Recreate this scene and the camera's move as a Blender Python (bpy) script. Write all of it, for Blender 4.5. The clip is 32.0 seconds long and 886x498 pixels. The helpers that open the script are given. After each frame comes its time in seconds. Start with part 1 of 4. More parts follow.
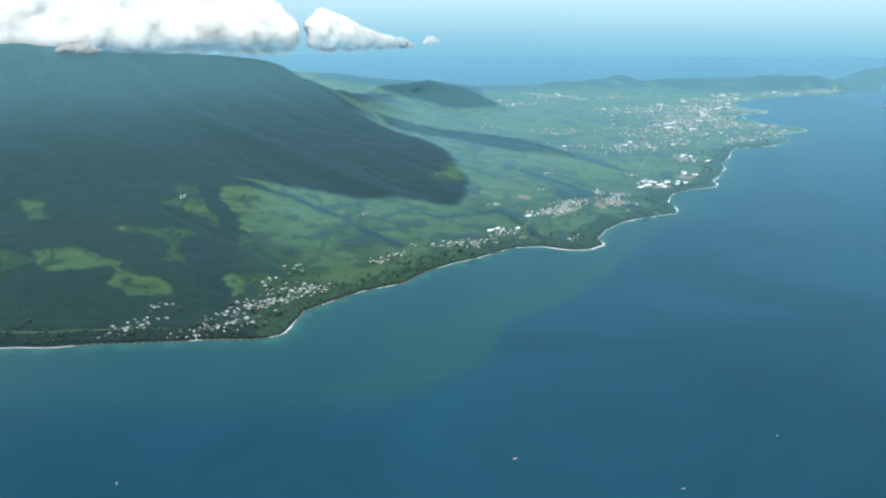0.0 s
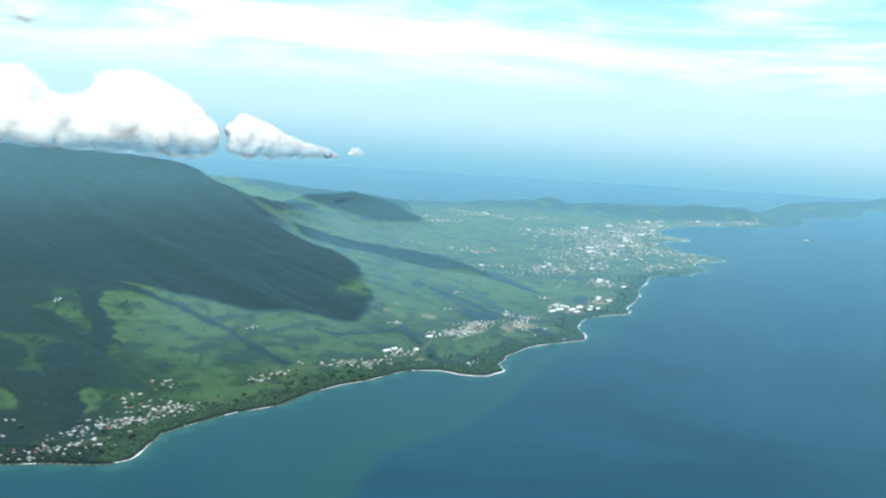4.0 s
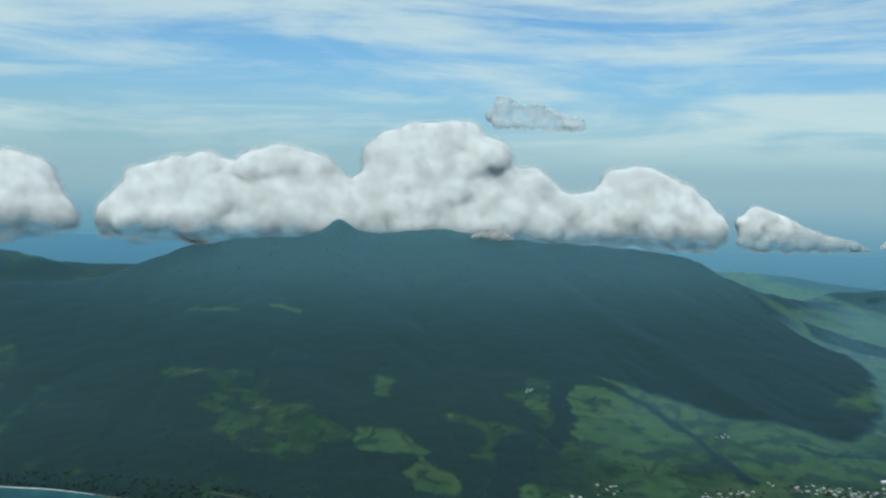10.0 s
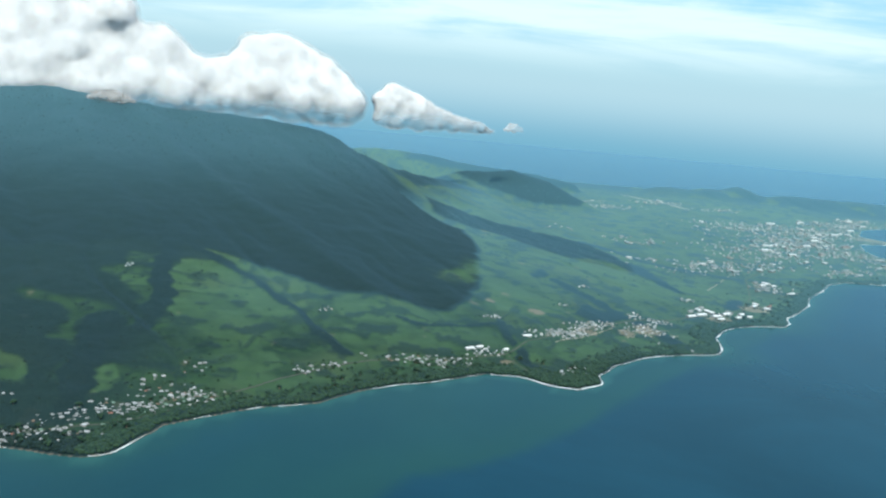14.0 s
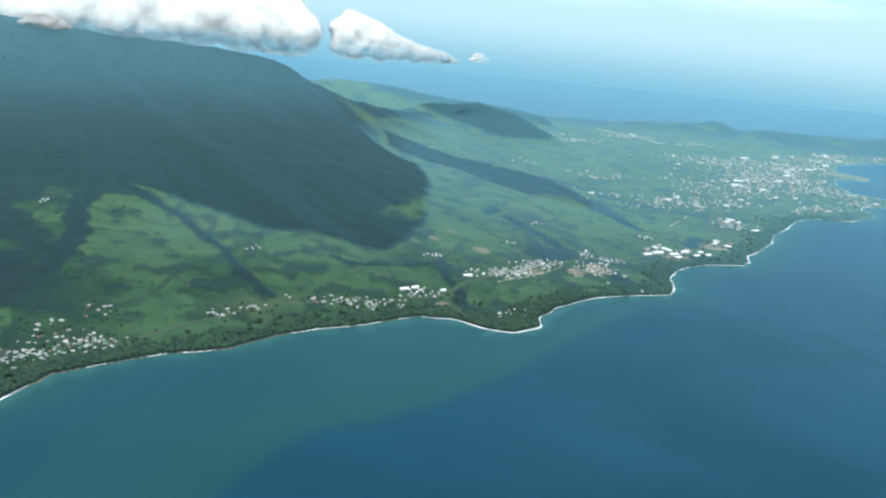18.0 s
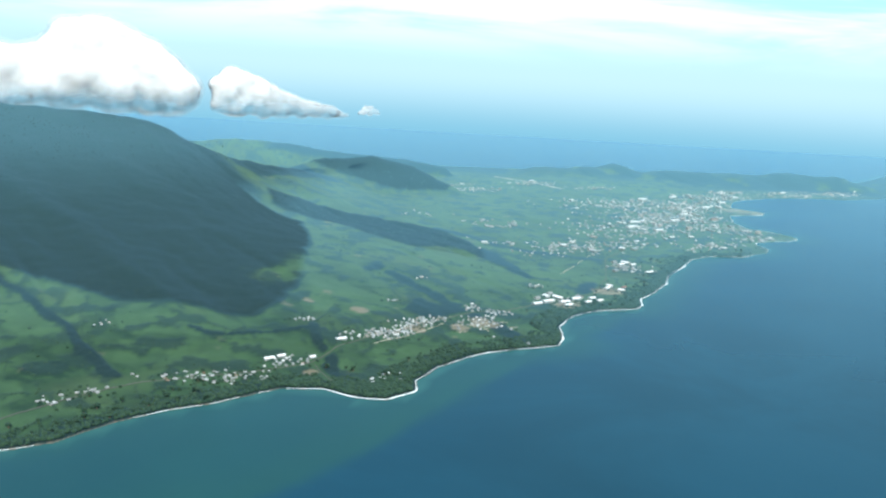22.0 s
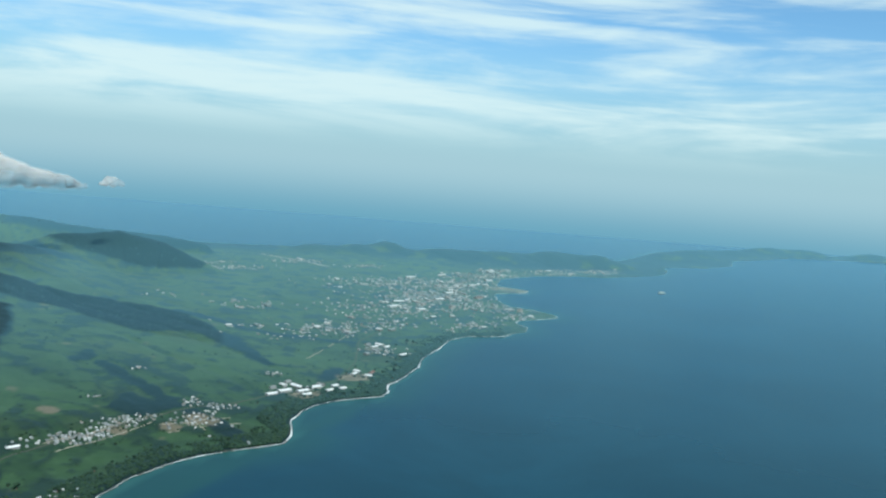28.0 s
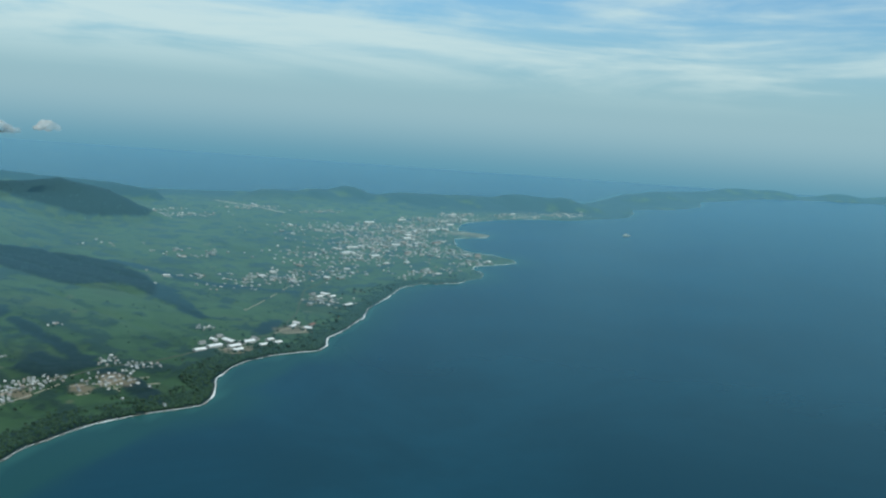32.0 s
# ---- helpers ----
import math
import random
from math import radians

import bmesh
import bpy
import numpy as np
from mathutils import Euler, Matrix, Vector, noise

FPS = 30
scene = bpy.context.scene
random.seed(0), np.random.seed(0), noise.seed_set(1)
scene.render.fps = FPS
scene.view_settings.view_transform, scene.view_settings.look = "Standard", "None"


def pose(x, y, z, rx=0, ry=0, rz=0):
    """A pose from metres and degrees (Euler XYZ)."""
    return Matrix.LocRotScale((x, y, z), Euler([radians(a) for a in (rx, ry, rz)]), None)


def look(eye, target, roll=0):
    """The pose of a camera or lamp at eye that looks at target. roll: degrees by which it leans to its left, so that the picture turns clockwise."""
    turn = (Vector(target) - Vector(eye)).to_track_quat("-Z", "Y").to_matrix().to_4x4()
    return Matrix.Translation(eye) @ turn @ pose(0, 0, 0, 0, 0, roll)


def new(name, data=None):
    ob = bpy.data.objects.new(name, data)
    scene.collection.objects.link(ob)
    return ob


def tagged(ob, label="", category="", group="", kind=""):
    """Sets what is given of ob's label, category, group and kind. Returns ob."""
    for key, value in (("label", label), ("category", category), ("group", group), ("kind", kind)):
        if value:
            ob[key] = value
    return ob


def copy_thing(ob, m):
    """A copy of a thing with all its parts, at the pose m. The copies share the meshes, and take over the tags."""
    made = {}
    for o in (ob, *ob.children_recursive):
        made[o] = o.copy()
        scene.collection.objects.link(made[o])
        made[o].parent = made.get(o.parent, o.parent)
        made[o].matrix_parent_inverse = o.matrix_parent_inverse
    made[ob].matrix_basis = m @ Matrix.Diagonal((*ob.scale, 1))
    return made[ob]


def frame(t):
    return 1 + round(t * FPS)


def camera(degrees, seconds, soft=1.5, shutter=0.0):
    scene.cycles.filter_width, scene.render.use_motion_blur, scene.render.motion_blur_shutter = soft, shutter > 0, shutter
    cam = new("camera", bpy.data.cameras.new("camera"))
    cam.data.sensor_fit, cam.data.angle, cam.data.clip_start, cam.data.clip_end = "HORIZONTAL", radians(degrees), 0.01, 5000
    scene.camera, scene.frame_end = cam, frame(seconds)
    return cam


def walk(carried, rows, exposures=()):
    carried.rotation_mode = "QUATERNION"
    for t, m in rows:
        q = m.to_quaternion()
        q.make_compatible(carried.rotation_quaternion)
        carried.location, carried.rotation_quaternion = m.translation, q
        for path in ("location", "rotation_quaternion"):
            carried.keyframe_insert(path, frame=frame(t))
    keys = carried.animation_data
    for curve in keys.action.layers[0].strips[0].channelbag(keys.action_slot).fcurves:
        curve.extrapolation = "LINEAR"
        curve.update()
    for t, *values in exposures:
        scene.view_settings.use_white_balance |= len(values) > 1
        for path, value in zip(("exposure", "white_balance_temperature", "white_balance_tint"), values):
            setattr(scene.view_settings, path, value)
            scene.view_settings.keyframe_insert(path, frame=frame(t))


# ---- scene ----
# Heights, lengths and the flight are all kept at about a quarter of the island's size, so that the whole view fits.
# Tuning of light, air and detail, in one place.
EXPOSURES = [(0, 0.72, 6500, 3), (1, 0.84, 6480, 3), (3, 0.84, 6500, 3), (6, 0.62, 6450, 3), (8, 0.60, 6420, 3), (9, 0.22, 6360, 0), (10, -0.20, 6250, -2), (11, -0.18, 6250, -2), (12.5, 0.16, 6360, 0), (14.5, 0.46, 6450, 3), (17, 0.64, 6480, 3),
             (19, 0.74, 6480, 3), (23, 0.78, 6480, 3), (24, 0.74, 6480, 3), (25, 0.52, 6450, 3), (26, 0.38, 6420, 3), (29, 0.0, 6330, -3), (32, -0.17, 6330, -3)]
SUN_POWER = 3.2
SKY_TINT = (0.74, 1.05, 1.27)
SKY_HAZE = (0.375, 0.54, 0.64)
SEA_HAZE = (0.155, 0.35, 0.49)
CIRRUS = (0.74, 0.845, 0.88)
SEA_DEEP, SEA_SILT, SEA_SHALLOW = (0.0075, 0.039, 0.063), (0.016, 0.066, 0.067), (0.028, 0.095, 0.088)
SEA_GLOSS = 0.92
# Distance haze put into the land's surfaces: gloss first, then sheen.
HAZE_GLOSS, HAZE_FROM, HAZE_TINT, WOOD_HAZE = 0.46, 0.73, (0.46, 0.79, 0.80), (0.37, 0.74, 0.88)
LAND_SHEEN, WOOD_SHEEN, SHEEN_ROUGH, HAZE_SHEEN_TINT, WOOD_TINT = 0.045, 0.085, 0.6, (0.42, 0.72, 1.0), (0.25, 0.56, 0.92)
LAND_COLUMNS, LAND_ROWS = 1250, 640

cam = camera(50.65, 32.0, soft=2.35)
PATH = [
    (0, -63.1, -76.1, 243.7, -1.87, -14.43, 0.27),
    (0.5, -57.6, -70.1, 243.5, -2.91, -14.69, -1.03),
    (1, -52.1, -64.1, 243.3, -0.17, -11.93, -3.39),
    (1.5, -46.6, -57.9, 243.0, -2.40, -10.16, 2.85),
    (2, -41.2, -51.7, 242.8, -1.44, -9.09, 2.96),
    (2.5, -35.9, -45.5, 242.5, 1.35, -8.72, 2.99),
    (3, -30.6, -39.2, 242.2, 1.44, -10.80, 3.03),
    (3.5, -25.4, -32.8, 241.8, 1.72, -7.67, 3.64),
    (5.5, -5.0, -6.7, 240.4, 1.12, -7.13, 2.80),
    (6, -0.0, 0.0, 240.0, -0.00, -6.53, 2.56),
    (6.5, 5.0, 6.7, 239.6, -0.23, -7.02, 3.22),
    (7, 9.9, 13.5, 239.2, -0.63, -7.89, 3.08),
    (7.5, 14.7, 20.3, 238.7, -0.64, -8.11, 2.81),
    (8, 19.6, 27.1, 238.3, -1.75, -7.96, 2.23),
    (8.5, 24.4, 34.0, 237.8, -9.02, -4.50, -0.11),
    (9, 29.2, 40.9, 237.4, -20.14, -3.23, -1.25),
    (9.5, 33.9, 47.8, 236.9, -29.66, -1.65, -0.61),
    (10, 38.6, 54.8, 236.4, -31.35, -2.99, 1.69),
    (10.5, 43.3, 61.8, 236.0, -31.59, -2.08, 2.04),
    (11, 48.0, 68.9, 235.5, -28.48, -3.01, 2.05),
    (11.5, 52.6, 76.0, 235.0, -22.08, -4.43, 1.55),
    (11.8, 55.4, 80.2, 234.7, -18.46, -6.40, 2.97),
    (12, 57.2, 83.1, 234.5, -16.08, -7.04, 4.38),
    (12.1, 58.1, 84.5, 234.4, -14.62, -8.25, 5.09),
    (12.5, 61.8, 90.2, 234.0, -11.87, -6.65, 5.60),
    (13, 66.4, 97.3, 233.5, -14.09, -8.04, 3.34),
    (13.5, 71.0, 104.5, 233.0, -13.46, -8.48, 2.45),
    (14, 75.5, 111.7, 232.4, -10.59, -9.43, 5.40),
    (14.5, 80.0, 118.8, 231.9, -9.79, -9.71, 6.37),
    (16.5, 98.1, 147.7, 229.9, -10.41, -11.16, 6.22),
    (17, 102.6, 154.9, 229.4, -11.84, -12.77, 5.64),
    (17.5, 107.1, 162.2, 228.8, -10.01, -12.26, 6.47),
    (18, 111.6, 169.4, 228.3, -9.37, -13.30, 5.65),
    (18.5, 116.1, 176.6, 227.8, -8.48, -13.85, 6.18),
    (19, 120.6, 183.9, 227.3, -6.09, -12.87, 5.68),
    (19.5, 125.1, 191.1, 226.9, -2.69, -11.95, 3.49),
    (20, 129.6, 198.3, 226.4, -3.15, -11.79, 3.90),
    (20.5, 134.1, 205.5, 225.9, -3.04, -12.07, 4.16),
    (21, 138.6, 212.7, 225.4, -3.32, -11.75, 3.82),
    (21.5, 143.2, 219.8, 225.0, -4.28, -10.64, 2.96),
    (22, 147.7, 227.0, 224.5, -4.78, -9.68, 3.33),
    (22.5, 152.3, 234.1, 224.1, -4.88, -9.82, 3.19),
    (23, 156.9, 241.2, 223.6, -4.53, -9.89, 3.51),
    (23.5, 161.5, 248.3, 223.2, -4.62, -8.05, 2.27),
    (24, 166.1, 255.4, 222.8, -3.46, -7.38, 2.99),
    (24.5, 170.8, 262.4, 222.4, -2.36, -5.66, 4.13),
    (25, 175.4, 269.4, 222.0, -2.51, -5.82, 3.90),
    (25.5, 180.1, 276.4, 221.6, -2.15, -5.82, 3.80),
    (26, 184.9, 283.4, 221.3, 1.40, -7.49, 5.68),
    (26.5, 189.6, 290.3, 220.9, 4.30, -4.72, 5.73),
    (28.5, 209.0, 317.5, 219.7, 8.84, -4.00, 4.45),
    (29, 213.9, 324.2, 219.5, 10.10, -4.54, 4.45),
    (29.5, 218.9, 330.8, 219.2, 9.93, -5.00, 4.19),
    (30, 223.9, 337.4, 219.0, 9.53, -6.04, 3.74),
    (30.5, 228.9, 343.9, 218.8, 9.77, -6.33, 4.00),
    (31, 234.0, 350.4, 218.6, 10.12, -6.27, 4.26),
    (31.5, 239.2, 356.8, 218.5, 10.19, -6.50, 4.25),
    (32, 244.4, 363.2, 218.4, 9.52, -7.36, 4.10),
]


def stance(x, y, z, yaw, pitch, roll):
    yaw, pitch = radians(yaw), radians(pitch)
    ahead = Vector((math.sin(yaw) * math.cos(pitch), math.cos(yaw) * math.cos(pitch), math.sin(pitch)))
    eye = Vector((x, y, z))
    return look(eye, eye + ahead * 100, roll)


walk(cam, [(row[0], stance(*row[1:])) for row in PATH], EXPOSURES)

# ---- sky and sun ----
SUN_ELEVATION, SUN_AZIMUTH = radians(50), radians(160)
world = bpy.data.worlds.new("sky")
scene.world = world
world.use_nodes = True
wn, wl = world.node_tree.nodes, world.node_tree.links
wn.clear()
SKY_STRENGTH = 0.11


def node(tree, kind, **settings):
    n = tree.nodes.new(kind)
    for key, value in settings.items():
        if key == "operation":
            n.operation = value
        elif key == "data_type":
            n.data_type = value
        elif key == "blend_type":
            n.blend_type = value
        elif key == "interpolation":
            n.interpolation_type = value
    return n


def put(tree, target, value):
    if isinstance(value, bpy.types.NodeSocket):
        tree.links.new(value, target)
    elif isinstance(value, (tuple, list)) and len(value) == 3 and target.type == "RGBA":
        target.default_value = (*value, 1)
    else:
        target.default_value = value


def calc(tree, op, a, b=None, c=None):
    n = node(tree, "ShaderNodeMath", operation=op)
    for slot, value in zip(n.inputs, (a, b, c)):
        if value is not None:
            put(tree, slot, value)
    return n.outputs[0]


def span(tree, value, a, b, c=0.0, d=1.0, smooth=True):
    n = tree.nodes.new("ShaderNodeMapRange")
    n.interpolation_type = "SMOOTHSTEP" if smooth else "LINEAR"
    for slot, v in zip(n.inputs, (value, a, b, c, d)):
        put(tree, slot, v)
    return n.outputs[0]


def blend(tree, fac, a, b, mode="MIX"):
    n = node(tree, "ShaderNodeMix", data_type="RGBA", blend_type=mode)
    put(tree, n.inputs[0], fac)
    put(tree, n.inputs[6], a)
    put(tree, n.inputs[7], b)
    return n.outputs[2]


def grain(tree, vector, scale, detail=4.0, rough=0.55, warp=0.0):
    n = tree.nodes.new("ShaderNodeTexNoise")
    put(tree, n.inputs["Vector"], vector)
    for key, value in (("Scale", scale), ("Detail", detail), ("Roughness", rough), ("Distortion", warp)):
        n.inputs[key].default_value = value
    return n.outputs[0]


def stretch(tree, vector, scale, turn=(0, 0, 0), shift=(0, 0, 0)):
    n = tree.nodes.new("ShaderNodeMapping")
    put(tree, n.inputs["Vector"], vector)
    n.inputs["Location"].default_value = shift
    n.inputs["Rotation"].default_value = turn
    n.inputs["Scale"].default_value = scale
    return n.outputs[0]


def make_sky():
    tree = world.node_tree
    way = wn.new("ShaderNodeTexCoord").outputs["Generated"]
    parts = wn.new("ShaderNodeSeparateXYZ")
    wl.new(way, parts.inputs[0])
    up = parts.outputs[2]
    sky = wn.new("ShaderNodeTexSky")
    sky.sky_type, sky.sun_disc = "NISHITA", False
    sky.sun_elevation, sky.sun_rotation = SUN_ELEVATION, SUN_AZIMUTH
    sky.air_density, sky.dust_density, sky.ozone_density, sky.altitude = 1.0, 1.6, 1.4, 900
    k = 1 / SKY_STRENGTH
    # high thin cloud: long streaks in two layers, drawn out along the horizon
    flat = stretch(tree, way, (1.1, 1.1, 8.5), (radians(5), radians(-3.5), 0))
    streaks = grain(tree, flat, 1.9, 7, 0.56, 0.8)
    fine = grain(tree, stretch(tree, way, (1.6, 1.6, 13.0), (radians(5), radians(-4), 0), (3, 1, 2)), 2.6, 6, 0.6, 0.5)
    veil = calc(tree, "ADD", calc(tree, "MULTIPLY", streaks, 0.62), calc(tree, "MULTIPLY", fine, 0.38))
    veil = span(tree, veil, 0.42, 0.60)
    veil = calc(tree, "MULTIPLY", veil, span(tree, up, 0.025, 0.085, 0.0, 0.78))
    blue = blend(tree, 1.0, sky.outputs[0], (SKY_TINT[0], SKY_TINT[1], SKY_TINT[2]), "MULTIPLY")
    air = blend(tree, span(tree, up, 0.0, 0.18, 1.0, 0.04), blue, tuple(k * c for c in SKY_HAZE))
    air = blend(tree, veil, air, tuple(k * c for c in CIRRUS))
    air = blend(tree, span(tree, up, 0.02, -0.05), air, tuple(k * c for c in SEA_HAZE))
    back = wn.new("ShaderNodeBackground")
    wl.new(air, back.inputs[0])
    back.inputs[1].default_value = SKY_STRENGTH
    wl.new(back.outputs[0], wn.new("ShaderNodeOutputWorld").inputs[0])


make_sky()
sun = new("sun", bpy.data.lights.new("sun", "SUN"))
sun.data.energy, sun.data.angle, sun.data.color = SUN_POWER, radians(0.6), (1.0, 0.955, 0.88)
sun_way = Vector((math.sin(SUN_AZIMUTH) * math.cos(SUN_ELEVATION), math.cos(SUN_AZIMUTH) * math.cos(SUN_ELEVATION), math.sin(SUN_ELEVATION)))
sun.matrix_world = look((300, 0, 900), Vector((300, 0, 900)) - sun_way)


# ---- arithmetic for the lie of the land ----
LATTICE = np.random.RandomState(7).rand(256, 256).astype(np.float32)


def value_noise(x, y):
    xi, yi = np.floor(x).astype(np.int64), np.floor(y).astype(np.int64)
    fx, fy = (x - xi).astype(np.float32), (y - yi).astype(np.float32)
    fx, fy = fx * fx * (3 - 2 * fx), fy * fy * (3 - 2 * fy)
    x0, x1, y0, y1 = xi & 255, (xi + 1) & 255, yi & 255, (yi + 1) & 255
    return (LATTICE[x0, y0] * (1 - fx) + LATTICE[x1, y0] * fx) * (1 - fy) + (LATTICE[x0, y1] * (1 - fx) + LATTICE[x1, y1] * fx) * fy


def fbm(x, y, octaves=4, gain=0.5):
    total, amount, weight = 0, 1.0, 0.0
    for n in range(octaves):
        total = total + amount * value_noise(x * 2 ** n + 17.3 * n, y * 2 ** n + 5.1 * n)
        weight += amount
        amount *= gain
    return total / weight


def smooth(v, a, b):
    u = np.clip((v - a) / (b - a), 0, 1)
    return u * u * (3 - 2 * u)


# The leeward shore from north-west to the town and the far cape, then back along the windward side.
SHORE = [(-1700, -100), (-1200, 180), (-800, 420), (-600, 515), (-480, 548), (-374, 562), (-300, 578), (-261, 585), (-220, 589),
         (-207, 602), (-204, 630), (-202, 657), (-185, 682), (-159, 716), (-125, 743), (-105, 784), (-76, 818), (-47, 847),
         (-22, 877), (8, 885), (38, 872), (60, 873), (78, 898), (75, 926), (88, 965), (118, 1010), (160, 1043), (188, 1060),
         (194, 1088)]
SHORE_2 = [(193, 1138), (213, 1190), (246, 1222), (280, 1240), (289, 1262), (290, 1296), (304, 1322), (320, 1364), (334, 1400), (346, 1460), (362, 1500), (384, 1560), (398, 1600), (430, 1642),
           (488, 1660), (508, 1692), (535, 1716), (545, 1758), (536, 1806), (548, 1838), (600, 1866), (628, 1890), (630, 1928), (604, 1975), (562, 2012), (557, 2087), (572, 2200),
           (650, 2244), (668, 2290), (606, 2352), (640, 2490), (690, 2570), (780, 2660), (890, 2722), (975, 2735)]
PENINSULA = [(1093, 2831), (1215, 2939), (1280, 3080), (1330, 3230), (1420, 3300), (1500, 3325), (1708, 3549), (1850, 3850), (2016, 3990), (2362, 4355)]
WINDWARD = [(2720, 4480), (3400, 4640), (3400, 4860), (2350, 4700), (1950, 4450), (1600, 4050), (1330, 3560), (1150, 3260), (930, 3180), (640, 3110), (420, 3130),
            (250, 3080), (96, 3050), (-69, 2990), (-300, 2960), (-700, 2750), (-1200, 2500), (-1900, 2150), (-2700, 1700), (-2700, -500), (-1800, -400)]
COAST = np.array(SHORE + SHORE_2 + PENINSULA + WINDWARD, float)


def roughen(line, times=2, amount=0.10):
    """Breaks up straight stretches of the shore into small coves and points."""
    rng = np.random.RandomState(3)
    for n in range(times):
        nxt = np.roll(line, -1, 0)
        way = nxt - line
        length = np.hypot(*way.T)[:, None]
        side = np.stack([-way[:, 1], way[:, 0]], 1) / length
        mid = (line + nxt) / 2 + side * (rng.rand(len(line), 1) - 0.5) * np.minimum(length, 60) * amount
        line = np.stack([line, mid], 1).reshape(-1, 2)
    return line


COAST = roughen(COAST)


def outline(line, x, y):
    """Distance from a closed line, positive inside."""
    best = np.full(x.shape, 1e9, np.float32)
    inside = np.zeros(x.shape, bool)
    for (ax, ay), (bx, by) in zip(line, np.roll(line, -1, 0)):
        wx, wy = bx - ax, by - ay
        u = np.clip(((x - ax) * wx + (y - ay) * wy) / (wx * wx + wy * wy), 0, 1)
        best = np.minimum(best, (x - ax - u * wx) ** 2 + (y - ay - u * wy) ** 2)
        if ay != by:
            inside ^= ((ay > y) != (by > y)) & (x < wx * (y - ay) / wy + ax)
    best = np.sqrt(best)
    return np.where(inside, best, -best)


def inland(x, y):
    """Distance from the shore, positive on land."""
    return outline(COAST, x, y)


def patch(line, x, y, margin=40.0):
    """As outline, worked out only near the patch."""
    line = np.array(line, float)
    (x0, y0), (x1, y1) = line.min(0) - margin, line.max(0) + margin
    near = (x > x0) & (x < x1) & (y > y0) & (y < y1)
    out = np.full(x.shape, -margin, np.float32)
    if near.any():
        out[near] = np.maximum(outline(line, x[near], y[near]), -margin)
    return out


def along(points, x, y):
    """Distance to a line, and the line's further columns at the nearest point."""
    best, rest = np.full(x.shape, 1e9, np.float32), None
    for a, b in zip(points[:-1], points[1:]):
        wx, wy = b[0] - a[0], b[1] - a[1]
        u = np.clip(((x - a[0]) * wx + (y - a[1]) * wy) / (wx * wx + wy * wy), 0, 1)
        d = np.hypot(x - a[0] - u * wx, y - a[1] - u * wy)
        now = [p + (q - p) * u for p, q in zip(a[2:], b[2:])]
        if rest is None:
            rest = [np.zeros(x.shape, np.float32) for _ in now]
        near = d < best
        best = np.where(near, d, best)
        rest = [np.where(near, v, r) for v, r in zip(now, rest)]
    return best, rest


# Ridges: x, y, height, reach.
MOUNTAIN = [(-1500, 700, 110, 380), (-1290, 830, 94, 380), (-1122, 971, 103, 380), (-1025, 1068, 158, 390), (-966, 1127, 172, 390), (-905, 1188, 173, 390), (-867, 1226, 186, 390),
            (-820, 1274, 180, 390), (-744, 1349, 192, 390), (-642, 1451, 172, 390), (-529, 1564, 165, 380), (-462, 1631, 155, 350), (-425, 1670, 141, 310),
            (-394, 1702, 119, 290), (-340, 1775, 88, 280), (-285, 1930, 66, 230), (-240, 2060, 40, 180)]
END_HILL = [(-330, 2040, 50, 140), (-262, 2110, 72, 115), (-170, 2160, 80, 95), (-92, 2175, 66, 82), (-25, 2172, 36, 78), (50, 2165, 8, 70)]
RANGE_WEST = [(-1600, 1480, 45, 200), (-1700, 1400, 62, 240), (-1780, 1330, 92, 260), (-1900, 1210, 125, 300), (-2300, 900, 210, 400)]
RANGE_EAST = [(-700, 2350, 70, 150), (-620, 2400, 72, 130), (-548, 2440, 80, 120), (-470, 2486, 77, 110), (-395, 2532, 62, 90), (-290, 2592, 48, 80), (-160, 2600, 43, 60), (-62, 2552, 37, 34)]
SPUR_A = [(-560, 1340, 122, 150), (-330, 1180, 62, 110), (-150, 1010, 30, 90)]
SPUR_B = [(-880, 1060, 112, 150), (-690, 900, 70, 130), (-520, 740, 34, 110)]
# Low hills past the town: x, y, height, radius.
HILLS = [(190, 2870, 24, 70), (320, 2925, 30, 85), (405, 2985, 34, 52), (540, 2985, 28, 85), (660, 2995, 26, 80), (770, 3015, 28, 80), (890, 3050, 36, 72), (970, 3060, 22, 60),
         (1052, 3060, 34, 62), (1140, 3040, 14, 45), (1300, 3340, 12, 60), (1480, 3640, 26, 120), (1690, 3900, 28, 130), (2050, 4280, 20, 120), (2310, 4520, 34, 150), (2560, 4600, 32, 140), (2950, 4640, 34, 150), (3250, 4720, 30, 140), (-20, 2880, 6, 60)]


